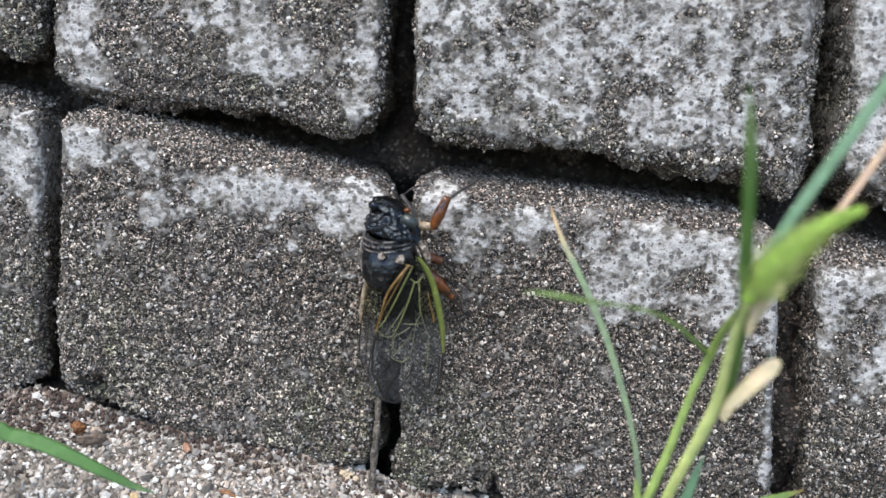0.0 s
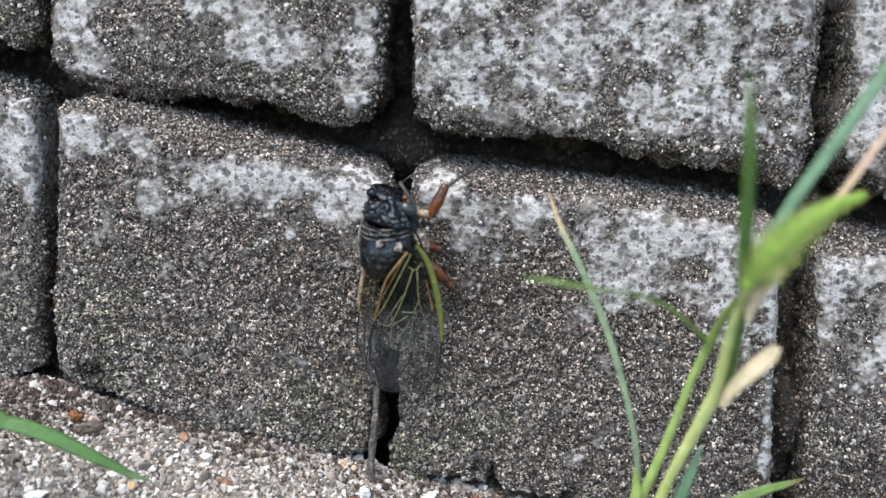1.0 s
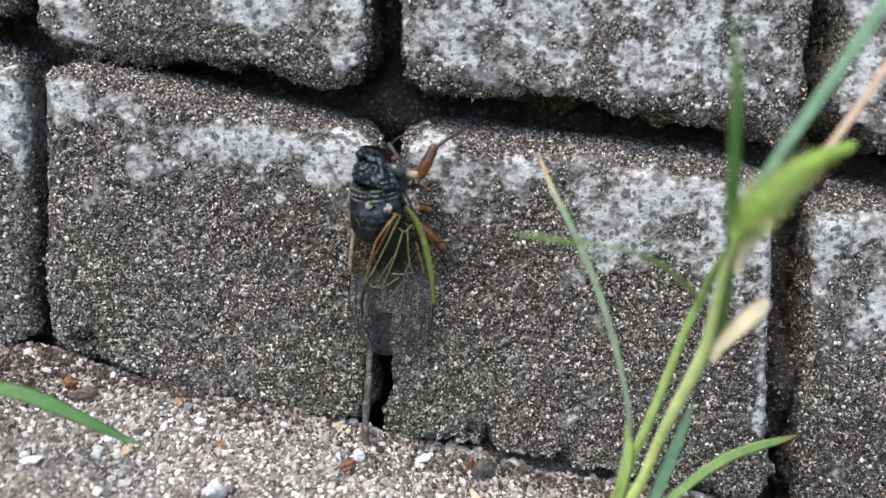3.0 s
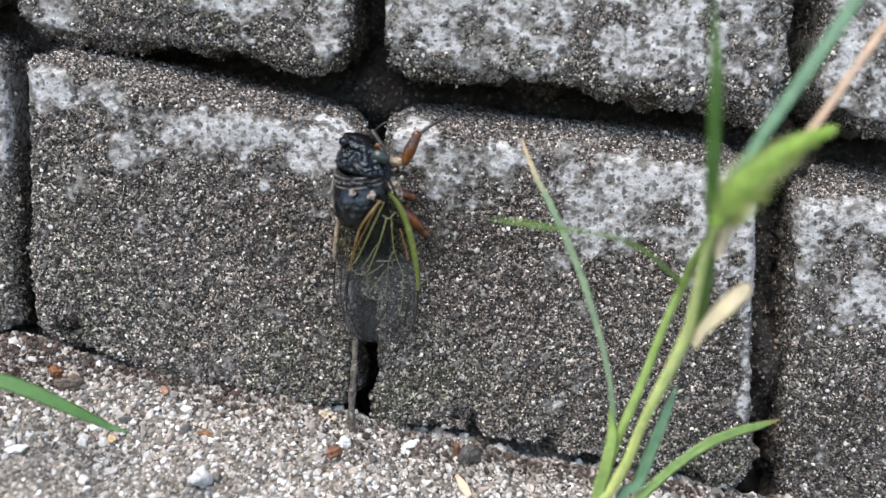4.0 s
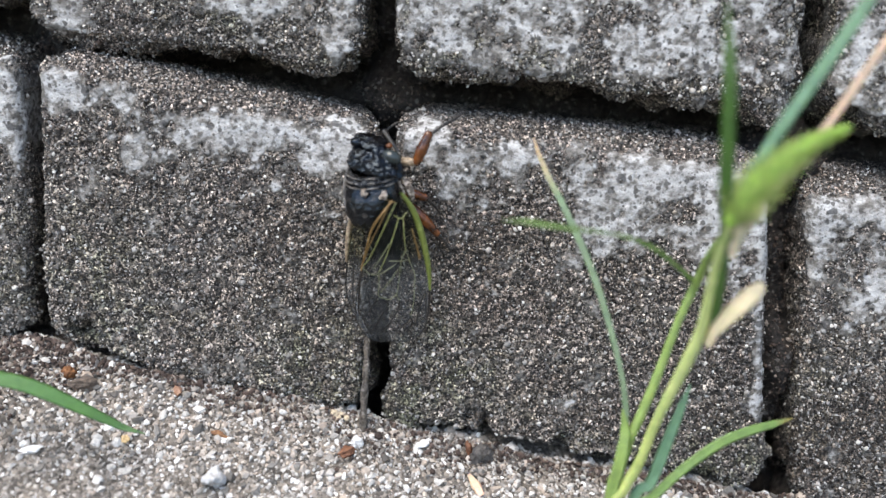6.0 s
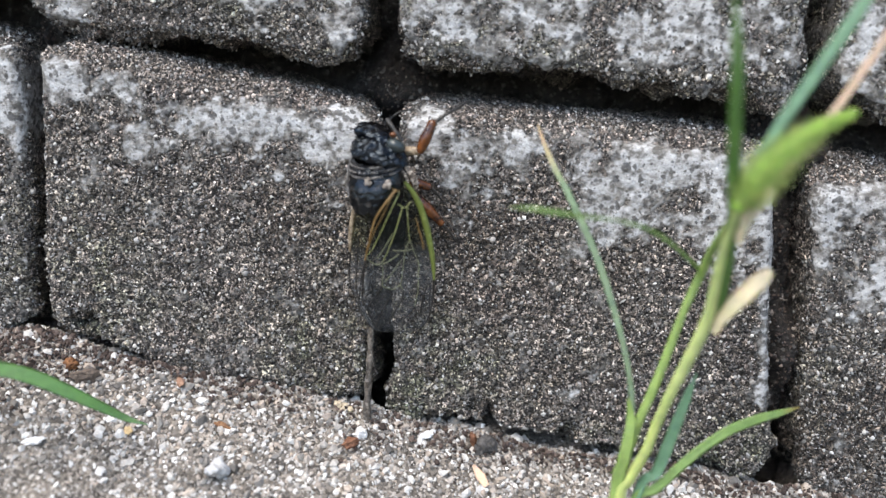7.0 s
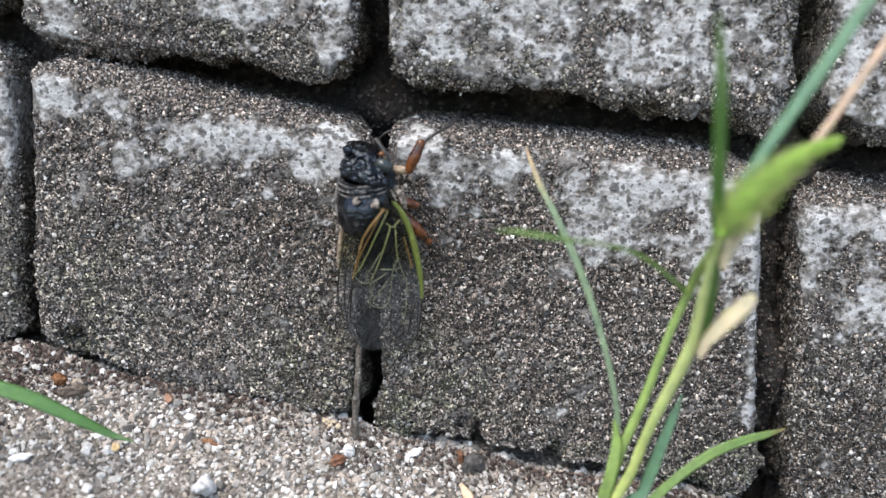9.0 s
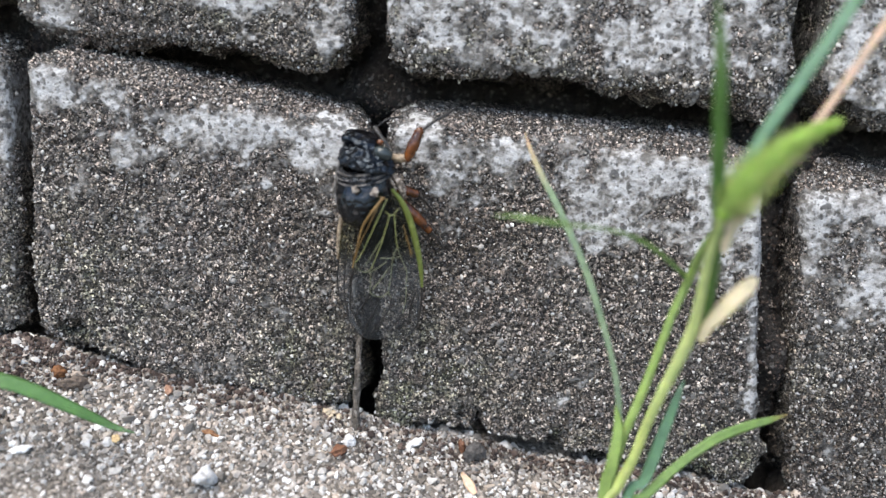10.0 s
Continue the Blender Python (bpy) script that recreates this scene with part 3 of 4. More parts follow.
# ---- curves ----
def curve(points, n):
    """A smooth line through the points (rows of any length), n points along it."""
    p = np.array(points, float)
    p = np.concatenate([[2 * p[0] - p[1]], p, [2 * p[-1] - p[-2]]])
    out = []
    for t in np.linspace(0, len(p) - 3 - 1e-9, n):
        i, s = int(t), t - int(t)
        a, b, c, d = p[i : i + 4]
        out.append(0.5 * (2 * b + (c - a) * s + (2 * a - 5 * b + 4 * c - d) * s ** 2 + (3 * b - a - 3 * c + d) * s ** 3))
    return np.array(out)


def tube(points, radii, n=16, sides=8, flat=1.0, facing=(0, -1, 0)):
    """Points and quads of a closed, tapered tube along a smooth line; flat: thickness towards facing over width."""
    line = curve(points, n)
    r = np.interp(np.linspace(0, 1, n), np.linspace(0, 1, len(radii)), radii)
    tan = np.gradient(line, axis=0)
    tan /= np.linalg.norm(tan, axis=1)[:, None] + 1e-12
    face = np.array(facing, float)
    across = np.cross(tan, face)
    across /= np.linalg.norm(across, axis=1)[:, None] + 1e-9
    out = np.cross(across, tan)
    ang = np.linspace(0, 2 * math.pi, sides, endpoint=False)
    ring = np.cos(ang)[None, :, None] * across[:, None] + flat * np.sin(ang)[None, :, None] * out[:, None]
    pts = (line[:, None] + ring * r[:, None, None]).reshape(-1, 3)
    i, j = np.meshgrid(np.arange(n - 1), np.arange(sides), indexing="ij")
    a, b = (i * sides + j).ravel(), (i * sides + (j + 1) % sides).ravel()
    quads = np.stack([a, b, b + sides, a + sides], 1)
    along = np.repeat(np.linspace(0, 1, n), sides)
    acr = np.tile((np.cos(ang) + 1) / 2, n)
    return pts, quads, along, acr


def tubes(name, rows, mat, parent, label=""):
    """One mesh of one or several tubes; rows of arguments for tube()."""
    pts, quads, along, acr, k = [], [], [], [], 0
    for row in rows:
        p, q, a, c = tube(**row)
        pts.append(p), quads.append(q + k), along.append(a), acr.append(c)
        k += len(p)
    me = poly_mesh(name, np.concatenate(pts), np.concatenate(quads))
    attribute(me, "along", np.concatenate(along))
    attribute(me, "across", np.concatenate(acr))
    return link(name, me, parent, mat, label)


def blade(name, points, widths, mat, parent, label="", facing=(0, -1, 0), fold=0.25, n=28):
    """A grass blade: a thin folded strip with a keel, along a smooth line."""
    line = curve(points, n)
    w = np.interp(np.linspace(0, 1, n), np.linspace(0, 1, len(widths)), widths) / 2
    tan = np.gradient(line, axis=0)
    tan /= np.linalg.norm(tan, axis=1)[:, None]
    across = np.cross(tan, np.array(facing, float))
    across /= np.linalg.norm(across, axis=1)[:, None]
    out = np.cross(across, tan)
    u = np.array([-1, -0.5, 0, 0.5, 1, 0.5, 0, -0.5])
    lift = np.array([fold, fold * 0.55, 0.0, fold * 0.55, fold, fold * 0.55, 0.0, fold * 0.55]) + np.array([0, 0.05, 0.09, 0.05, 0, -0.05, -0.09, -0.05])
    ring = u[None, :, None] * across[:, None] + lift[None, :, None] * out[:, None]
    pts = (line[:, None] + ring * w[:, None, None]).reshape(-1, 3)
    i, j = np.meshgrid(np.arange(n - 1), np.arange(8), indexing="ij")
    a, b = (i * 8 + j).ravel(), (i * 8 + (j + 1) % 8).ravel()
    me = poly_mesh(name, pts, np.stack([a, b, b + 8, a + 8], 1))
    attribute(me, "along", np.repeat(np.linspace(0, 1, n), 8))
    attribute(me, "across", np.tile((u + 1) / 2, n))
    return link(name, me, parent, mat, label)


# ---- grass ----
LEAF_DARK = mat_leaf("dark_green_blade", (0.055, 0.13, 0.02), (0.1, 0.17, 0.05), 0.75)
LEAF_MID = mat_leaf("mid_green_blade", (0.075, 0.17, 0.05), (0.12, 0.22, 0.1), 0.75)
LEAF_TEAL = mat_leaf("bluish_green_blade", (0.12, 0.24, 0.145), (0.15, 0.27, 0.18), 0.8)
LEAF_THIN = mat_leaf("thin_blade_green", (0.2, 0.28, 0.175), (0.52, 0.36, 0.22), 0.8)
LEAF_SIDE = mat_leaf("side_blade_green", (0.085, 0.15, 0.035), (0.12, 0.19, 0.06), 0.75)
LEAF_LOW = mat_leaf("low_leaf_green", (0.2, 0.32, 0.09), (0.34, 0.2, 0.06), 0.88)
STEM_DARK = mat_leaf("side_stem_green", (0.22, 0.32, 0.09), (0.2, 0.3, 0.08), 0.6)
STEM = mat_leaf("stem_green", (0.38, 0.45, 0.15), (0.42, 0.5, 0.2), 0.35)
DRY = mat_leaf("dry_straw", (0.6, 0.52, 0.35), (0.62, 0.53, 0.37), 0.5, 0.6)
PEACH = mat_leaf("dry_pink_straw", (0.64, 0.45, 0.33), (0.58, 0.4, 0.29), 0.8, 0.6)
SEED = mat_leaf("seed_green", (0.19, 0.33, 0.045), (0.25, 0.38, 0.07), 0.5, 0.6)
BRISTLE = mat_leaf("pale_bristle", (0.36, 0.48, 0.14), (0.46, 0.55, 0.2), 0.5, 0.6)


def base_empty(name, at, label, category, group=""):
    ob = new(name)
    ob.empty_display_size = 0.005
    ob.location = at
    return tagged(ob, label, category, group)


def shift(rows, at):
    return [tuple(a - b for a, b in zip(r, at)) for r in rows]


def build_foxtail():
    at = (0.055, -0.04, float(ground_height(np.array([0.055]), np.array([-0.04]))[0]) - 0.001)
    plant = base_empty("foxtail_grass", at, "green foxtail grass plant with one plump bristly seed head", "grass plant")
    s = lambda rows: shift(rows, at)  # noqa: E731
    root = (0.055, -0.04, at[2])
    tubes("stem", [dict(points=s([root] + [(0.0573, -0.0390, -0.0301), (0.0589, -0.0395, -0.0258), (0.0615, -0.0400, -0.0200), (0.0660, -0.0415, -0.0108), (0.0688, -0.0430, -0.0018), (0.0725, -0.0455, 0.0090), (0.0765, -0.0485, 0.0196), (0.0797, -0.0520, 0.0300), (0.0805, -0.0555, 0.0385), (0.0809, -0.0595, 0.0475), (0.0815, -0.0635, 0.0554), (0.0826, -0.0670, 0.0625)][1:]), radii=(0.002, 0.0019, 0.0017, 0.0014, 0.0014, 0.0016, 0.0017, 0.0014, 0.0012, 0.001, 0.0009), n=60, sides=12)], STEM, plant, "pale yellow-green main stem")
    tubes("side_stem", [dict(points=s([root] + [(0.0565, -0.0390, -0.0292), (0.0581, -0.0390, -0.0236), (0.0606, -0.0385, -0.0154), (0.0638, -0.0380, -0.0053), (0.0674, -0.0375, 0.0030), (0.0714, -0.0370, 0.0129), (0.0750, -0.0365, 0.0227), (0.0784, -0.0360, 0.0316), (0.0819, -0.0360, 0.0394), (0.0836, -0.0420, 0.0480), (0.0845, -0.0510, 0.0549), (0.0840, -0.0610, 0.0600)][1:]), radii=(0.0018, 0.0017, 0.0015, 0.0014, 0.0014, 0.0013, 0.0012, 0.0013, 0.0012, 0.0012, 0.001), n=48, sides=10)], STEM_DARK, plant, "thin green side stem")
    blade("thin_leaf", s([root] + [(0.0557, -0.0390, -0.0292), (0.0578, -0.0390, -0.0230), (0.0597, -0.0388, -0.0153), (0.0616, -0.0385, -0.0068), (0.0626, -0.0380, 0.0024), (0.0618, -0.0375, 0.0115), (0.0602, -0.0370, 0.0198), (0.0582, -0.0360, 0.0279), (0.0552, -0.0345, 0.0383), (0.0522, -0.0330, 0.0471), (0.0488, -0.0315, 0.0551), (0.0449, -0.0295, 0.0638), (0.0419, -0.0270, 0.0697), (0.0395, -0.0240, 0.0757), (0.0376, -0.0210, 0.0818)][1:]), (0.002, 0.0026, 0.0026, 0.0022, 0.0018, 0.0016, 0.0016, 0.0018, 0.002, 0.002, 0.002, 0.0019, 0.0017, 0.0013, 0.0004), LEAF_THIN, plant, "slender blade with a dried orange-brown tip", n=60)
    blade("sheath", s([root] + [(0.0564, -0.0395, -0.0289), (0.0582, -0.0405, -0.0215), (0.0597, -0.0410, -0.0143), (0.0612, -0.0410, -0.0075), (0.0621, -0.0400, -0.0020), (0.0615, -0.0390, 0.0045)][1:]), (0.0034, 0.004, 0.0038, 0.0036, 0.003, 0.0006), STEM_DARK, plant, "pale green sheath round the stems", n=24)
    blade("side_leaf", s([(0.0824, -0.0360, 0.0399), (0.0767, -0.0410, 0.0453), (0.0690, -0.0480, 0.0520), (0.0620, -0.0530, 0.0561), (0.0541, -0.0570, 0.0587), (0.0466, -0.0590, 0.0600), (0.0394, -0.0600, 0.0613), (0.0330, -0.0600, 0.0625), (0.0273, -0.0590, 0.0629)]), (0.002, 0.0024, 0.0022, 0.0014, 0.0009, 0.0014, 0.0018, 0.0015, 0.0004), LEAF_SIDE, plant, facing=(0.1, -0.75, 0.65), n=40)
    blade("upright_leaf", s([(0.0829, -0.0520, 0.0315), (0.0830, -0.0565, 0.0417), (0.0825, -0.0620, 0.0530), (0.0818, -0.0665, 0.0622), (0.0806, -0.0690, 0.0708), (0.0799, -0.0720, 0.0830), (0.0795, -0.0740, 0.0934), (0.0789, -0.0750, 0.1035), (0.0779, -0.0760, 0.1146)]), (0.0022, 0.003, 0.0034, 0.0038, 0.004, 0.0039, 0.0038, 0.003, 0.0006), LEAF_DARK, plant, "dark green upright blade", facing=(0.3, -1, 0), n=40)
    blade("long_leaf", s([(0.0835, -0.0660, 0.0656), (0.0883, -0.0650, 0.0743), (0.0937, -0.0640, 0.0830), (0.1011, -0.0630, 0.0936), (0.1090, -0.0620, 0.1050), (0.1153, -0.0610, 0.1144), (0.1237, -0.0590, 0.1268), (0.1306, -0.0570, 0.1372)]), (0.002, 0.003, 0.0032, 0.0034, 0.0034, 0.0034, 0.003, 0.0006), LEAF_TEAL, plant, "broad bluish-green blade")
    blade("short_leaf", s([root] + [(0.0581, -0.0390, -0.0301), (0.0646, -0.0390, -0.0240), (0.0695, -0.0390, -0.0188), (0.0726, -0.0390, -0.0111), (0.0756, -0.0395, -0.0023), (0.0782, -0.0400, 0.0054), (0.0802, -0.0410, 0.0124)][1:]), (0.002, 0.003, 0.0036, 0.0038, 0.0034, 0.0026, 0.0005), LEAF_TEAL, plant, facing=(-0.3, -0.6, 0.6))
    blade("low_leaf", s([root] + [(0.0575, -0.0380, -0.0332), (0.0631, -0.0390, -0.0280), (0.0695, -0.0390, -0.0232), (0.0762, -0.0380, -0.0173), (0.0831, -0.0360, -0.0124), (0.0918, -0.0335, -0.0078), (0.1010, -0.0300, -0.0058), (0.1086, -0.0270, -0.0051), (0.1154, -0.0240, -0.0045)][1:]), (0.0026, 0.003, 0.0033, 0.0032, 0.0032, 0.0034, 0.0032, 0.0024, 0.0005), LEAF_LOW, plant, "low arching leaf with a brown tip", n=40)
    blade("dry_leaf", s([(0.0817, -0.0525, 0.0269), (0.0831, -0.0545, 0.0313), (0.0857, -0.0570, 0.0356), (0.0888, -0.0595, 0.0400), (0.0914, -0.0610, 0.0434), (0.0930, -0.0615, 0.0456)]), (0.0022, 0.0036, 0.005, 0.0054, 0.0046, 0.002), DRY, plant, "withered cream-coloured leaf stub", facing=(-0.2, -0.7, 0.7), n=20)
    blade("dry_sheath", s([(0.0843, -0.0630, 0.0527), (0.0847, -0.0640, 0.0569), (0.0858, -0.0655, 0.0608), (0.0876, -0.0670, 0.0641), (0.0905, -0.0680, 0.0671)]), (0.0014, 0.0032, 0.0046, 0.005, 0.0034), DRY, plant, "withered cream-coloured sheath", facing=(-0.3, -0.8, 0.5), n=30)
    blade("dry_stalk", s([(0.0909, -0.0640, 0.0673), (0.1002, -0.0600, 0.0758), (0.1089, -0.0570, 0.0852), (0.1164, -0.0550, 0.0951), (0.1243, -0.0530, 0.1060), (0.1322, -0.0510, 0.1171)]), (0.0018, 0.002, 0.0022, 0.0023, 0.0022, 0.0018), PEACH, plant, "dry pinkish-tan stalk")
    # seed head: an axis set round with spikelets and bristles
    axis = curve(s([(0.0824, -0.0670, 0.0625), (0.0865, -0.0670, 0.0684), (0.0914, -0.0660, 0.0732), (0.0970, -0.0650, 0.0775), (0.1036, -0.0630, 0.0814), (0.1135, -0.0600, 0.0846)]), 60)
    head = tubes("seed_head", [dict(points=[tuple(p) for p in axis[::6]], radii=(0.0008, 0.0016, 0.0021, 0.0022, 0.0018, 0.0012, 0.0007, 0.0003), n=30, sides=10)], SEED, plant, "plump bristly green seed head")
    gen = np.random.RandomState(11)
    pts, spikes = [], []
    for k in range(1700):
        t = gen.rand() ** 1.3
        c = axis[int(t * 59)]
        d = gen.randn(3)
        tang = axis[min(59, int(t * 59) + 1)] - axis[max(0, int(t * 59) - 1)]
        tang /= np.linalg.norm(tang)
        d -= tang * (d @ tang)
        d /= np.linalg.norm(d)
        r = 0.0038 * min(1, 0.15 + t / 0.35) ** 0.6 * (1 - t) ** 0.55
        a = c + d * r * 0.8
        pts.append(a)
        if k % 3 < 2:
            tip = a + (d * 0.8 + tang * 0.75) * gen.uniform(0.0025, 0.0075) * (1.15 - 0.95 * t)
            spikes.append(dict(points=[tuple(a), tuple((a + tip) / 2), tuple(tip)], radii=(0.00012, 0.00008, 0.00003), n=3, sides=3))
    me = grains("spikelets", np.array(pts), gen.uniform(0.0005, 0.00085, len(pts)), gen, ICO, ICO_FACES, 0.3, True)
    link("spikelets", me, head, SEED)
    tubes("bristles", spikes, BRISTLE, head)


def build_left_blades():
    for rows, widths in (([(-0.165, -0.044, 0.012)] + [(-0.1297, -0.0400, 0.0164), (-0.1208, -0.0380, 0.0156), (-0.1120, -0.0360, 0.0122), (-0.1033, -0.0340, 0.0071), (-0.0949, -0.0310, 0.0011), (-0.0887, -0.0280, -0.0037), (-0.0835, -0.0250, -0.0068)], (0.003, 0.0044, 0.0052, 0.0052, 0.0046, 0.0036, 0.0024, 0.0004)), ([(-0.16, -0.034, 0.0)] + [(-0.1348, -0.0300, -0.0095), (-0.1286, -0.0290, -0.0119), (-0.1226, -0.0280, -0.0144)], (0.003, 0.0034, 0.003, 0.0004))):
        x, y, _ = rows[0]
        at = (x, y, float(ground_height(np.array([x]), np.array([y]))[0]))
        rows = [at] + rows[1:]
        plant = base_empty("grass_blade", at, "single arching green grass blade over the gravel", "grass", "loose grass blades")
        blade("leaf", shift(rows, at), widths, LEAF_MID, plant, facing=(0, -0.6, 0.8))


build_foxtail()
build_left_blades()


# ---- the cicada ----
# blue of a reflected sky is tinted into the highlights of the black shells
SHELL = mat_shell("black_shell", (0.002, 0.002, 0.0025), (0.012, 0.012, 0.014), 0.1, 420, 0.00045, (0.5, 0.68), gloss=0.48, sky_tint=(0.68, 0.84, 1.0))
COLLAR = mat_shell("grey_collar", (0.006, 0.006, 0.007), (0.035, 0.034, 0.034), 0.15, 600, 0.0004, (0.45, 0.68), gloss=0.28, sky_tint=(0.72, 0.86, 1.0))
# thorax: brown-grey speckle, lightened to paint in highlight contrast
MESO = mat_shell("polished_black_shell", (0.002, 0.002, 0.0024), (0.075, 0.066, 0.058), 0.16, 340, 0.0004, (0.54, 0.78), gloss=0.5, sky_tint=(0.75, 0.87, 1.0))
RIM = mat_shell("pale_rim", (0.03, 0.028, 0.027), (0.2, 0.185, 0.17), 0.3, 500, 0.0002, (0.36, 0.62))
EYE = mat_shell("grey_eye", (0.028, 0.036, 0.036), (0.06, 0.072, 0.07), 0.1, 300, 0.00005)
ORANGE = mat_shell("orange_leg", (0.022, 0.007, 0.003), (0.17, 0.056, 0.013), 0.2, 330, 0.0003, (0.38, 0.68))
PALE = mat_shell("pale_powder", (0.07, 0.052, 0.04), (0.56, 0.49, 0.41), 0.5, 1100, 0.0005, (0.42, 0.66))
COXA = mat_shell("pale_brown_joint", (0.14, 0.1, 0.06), (0.42, 0.34, 0.24), 0.4, 600, 0.0004, (0.4, 0.62))
DARKLEG = mat_shell("dark_leg", (0.02, 0.018, 0.016), (0.09, 0.075, 0.06), 0.35, 700, 0.0001)
VEIN_GREEN = mat_shell("green_vein", (0.12, 0.15, 0.03), (0.24, 0.28, 0.08), 0.4, 400, 0.0001)
VEIN_FINE = mat_shell("yellow_green_vein", (0.17, 0.18, 0.06), (0.33, 0.34, 0.15), 0.4, 400, 0.0001)
VEIN_PALE = mat_shell("pale_vein", (0.14, 0.145, 0.08), (0.25, 0.255, 0.15), 0.45, 400, 0.0001)
VEIN_ORANGE = mat_shell("orange_vein", (0.15, 0.085, 0.022), (0.3, 0.2, 0.075), 0.4, 400, 0.0001)
VEIN_DARK = mat_shell("dark_vein", (0.009, 0.008, 0.0075), (0.035, 0.031, 0.027), 0.4, 500, 0.0001)
MEMBRANE = mat_membrane()
CRUMBLY = mat_soil("root_bark", (0.06, 0.052, 0.044), (0.2, 0.18, 0.155), 1200, 0.1)

RIGHT, BACK = np.array((0.866, -0.5, 0.0)), np.array((-0.5, -0.866, 0.0))
BODY = (-0.0105, -0.0085)


def section_body(name, rows, mat, parent, at, label="", wrinkle=0.0002, tilt=0.0, sag=0.0, aside=0.0, n=120, sides=150):
    """A body segment: ellipses (height, half width, half depth, push towards the back) lofted along the insect's length."""
    r = curve(rows, n)
    ang = np.linspace(0, 2 * math.pi, sides, endpoint=False)
    pts = []
    for z, a, b, push in r:
        a, b = max(a, 0.0001), max(b, 0.0001)
        c = np.array((BODY[0], BODY[1], z)) + BACK * push + RIGHT * aside
        lean = (np.cos(ang) * a * -tilt - sag * np.maximum(np.sin(ang), 0))[:, None] * np.array((0, 0, 1))
        pts.append(c + np.cos(ang)[:, None] * RIGHT * a + np.sin(ang)[:, None] * BACK * b + lean)
    pts = np.array(pts)
    flat = pts.reshape(-1, 3)
    mid = np.repeat(pts.mean(1), sides, axis=0)
    d = flat - mid
    d /= np.linalg.norm(d, axis=1)[:, None] + 1e-9
    fold = np.sin(np.tile(ang, n) * 9 + 7 * fbm(flat * 160, 2))
    flat = flat + d * (wrinkle * (0.22 * fold + 0.5 * fbm(flat * 260, 3) + 0.5 - 2.2 * np.abs(fbm(flat * np.array((330, 330, 420)) + 5, 2))) * 2 + 0.3 * wrinkle * (0.6 - np.abs(fbm(flat * np.array((760, 760, 1150)) + 11, 3)) * 5))[:, None] - np.array(at)
    i, j = np.meshgrid(np.arange(n - 1), np.arange(sides), indexing="ij")
    p, q = (i * sides + j).ravel(), (i * sides + (j + 1) % sides).ravel()
    quads = np.stack([p, q, q + sides, p + sides], 1)
    return link(name, poly_mesh(name, flat, quads), parent, mat, label)


def ball(name, centre, radii, mat, parent, at, label="", turn=0.0, lumps=0.0):
    bm = bmesh.new()
    bmesh.ops.create_uvsphere(bm, u_segments=20, v_segments=12, radius=1, matrix=Matrix.Translation([a - b for a, b in zip(centre, at)]) @ Matrix.Rotation(turn, 4, "Y") @ Matrix.Diagonal((*radii, 1)))
    co = np.array([v.co[:] for v in bm.verts])
    mid, big = co.mean(0), max(radii)
    k = 1 + lumps * fbm((co - mid) / big * 1.7 + 3 * centre[2] * 1000, 3)
    for v, q, f in zip(bm.verts, co, k):
        v.co = Vector(mid + (q - mid) * f)
    return part(name, bm, mat, parent, label)


class Wing:
    """A forewing: a bowed sheet between its inner margin and its costal edge."""

    def __init__(self, inner, outer, at, bow):
        self.inner, self.outer = curve(shift(inner, at), 41), curve(shift(outer, at), 41)
        self.bow, self.at, self.net = bow, at, None

    def place(self, s, t, lift=0.0):
        k = min(max(s, 0.0), 1.0) * 40
        i = min(int(k), 39)
        a = self.inner[i] + (self.inner[i + 1] - self.inner[i]) * (k - i)
        b = self.outer[i] + (self.outer[i + 1] - self.outer[i]) * (k - i)
        p = a + (b - a) * t
        return p + np.array((-0.1, -1, 0.1)) * (self.bow * math.sin(math.pi * t) * math.sin(math.pi * min(1, s + 0.05)) + lift)

    def sheet(self, name, parent, label=""):
        pts = np.array([self.place(s, t) for s in np.linspace(0, 1, 41) for t in np.linspace(0, 1, 17)])
        return link(name, grid_mesh(name, pts, 41, 17), parent, MEMBRANE, label)

    def edge(self, name, t, s0, s1, radii, mat, parent, label=""):
        pts = [tuple(self.place(k, t, 0.00005)) for k in np.linspace(s0, s1, 7)]
        return tubes(name, [dict(points=pts, radii=radii, n=32, sides=8)], mat, parent, label)

    def vein(self, name, rows, radii, mat, parent, label=""):
        if self.net is None:
            st = [(k, t) for k in np.linspace(0, 1, 121) for t in np.linspace(0, 1, 61)]
            self.net = np.array([self.place(k, t, 0.0001) for k, t in st])
        pts = []
        for x, z in curve(rows, 4 * len(rows)):
            target = np.array((x / 1000 - self.at[0], z / 1000 - self.at[2]))
            near = self.net[np.argmin(((self.net[:, (0, 2)] - target) ** 2).sum(1))]
            pts.append((target[0], near[1], target[1]))
        return tubes(name, [dict(points=pts, radii=radii, n=max(10, 5 * len(rows)), sides=6)], mat, parent, label)


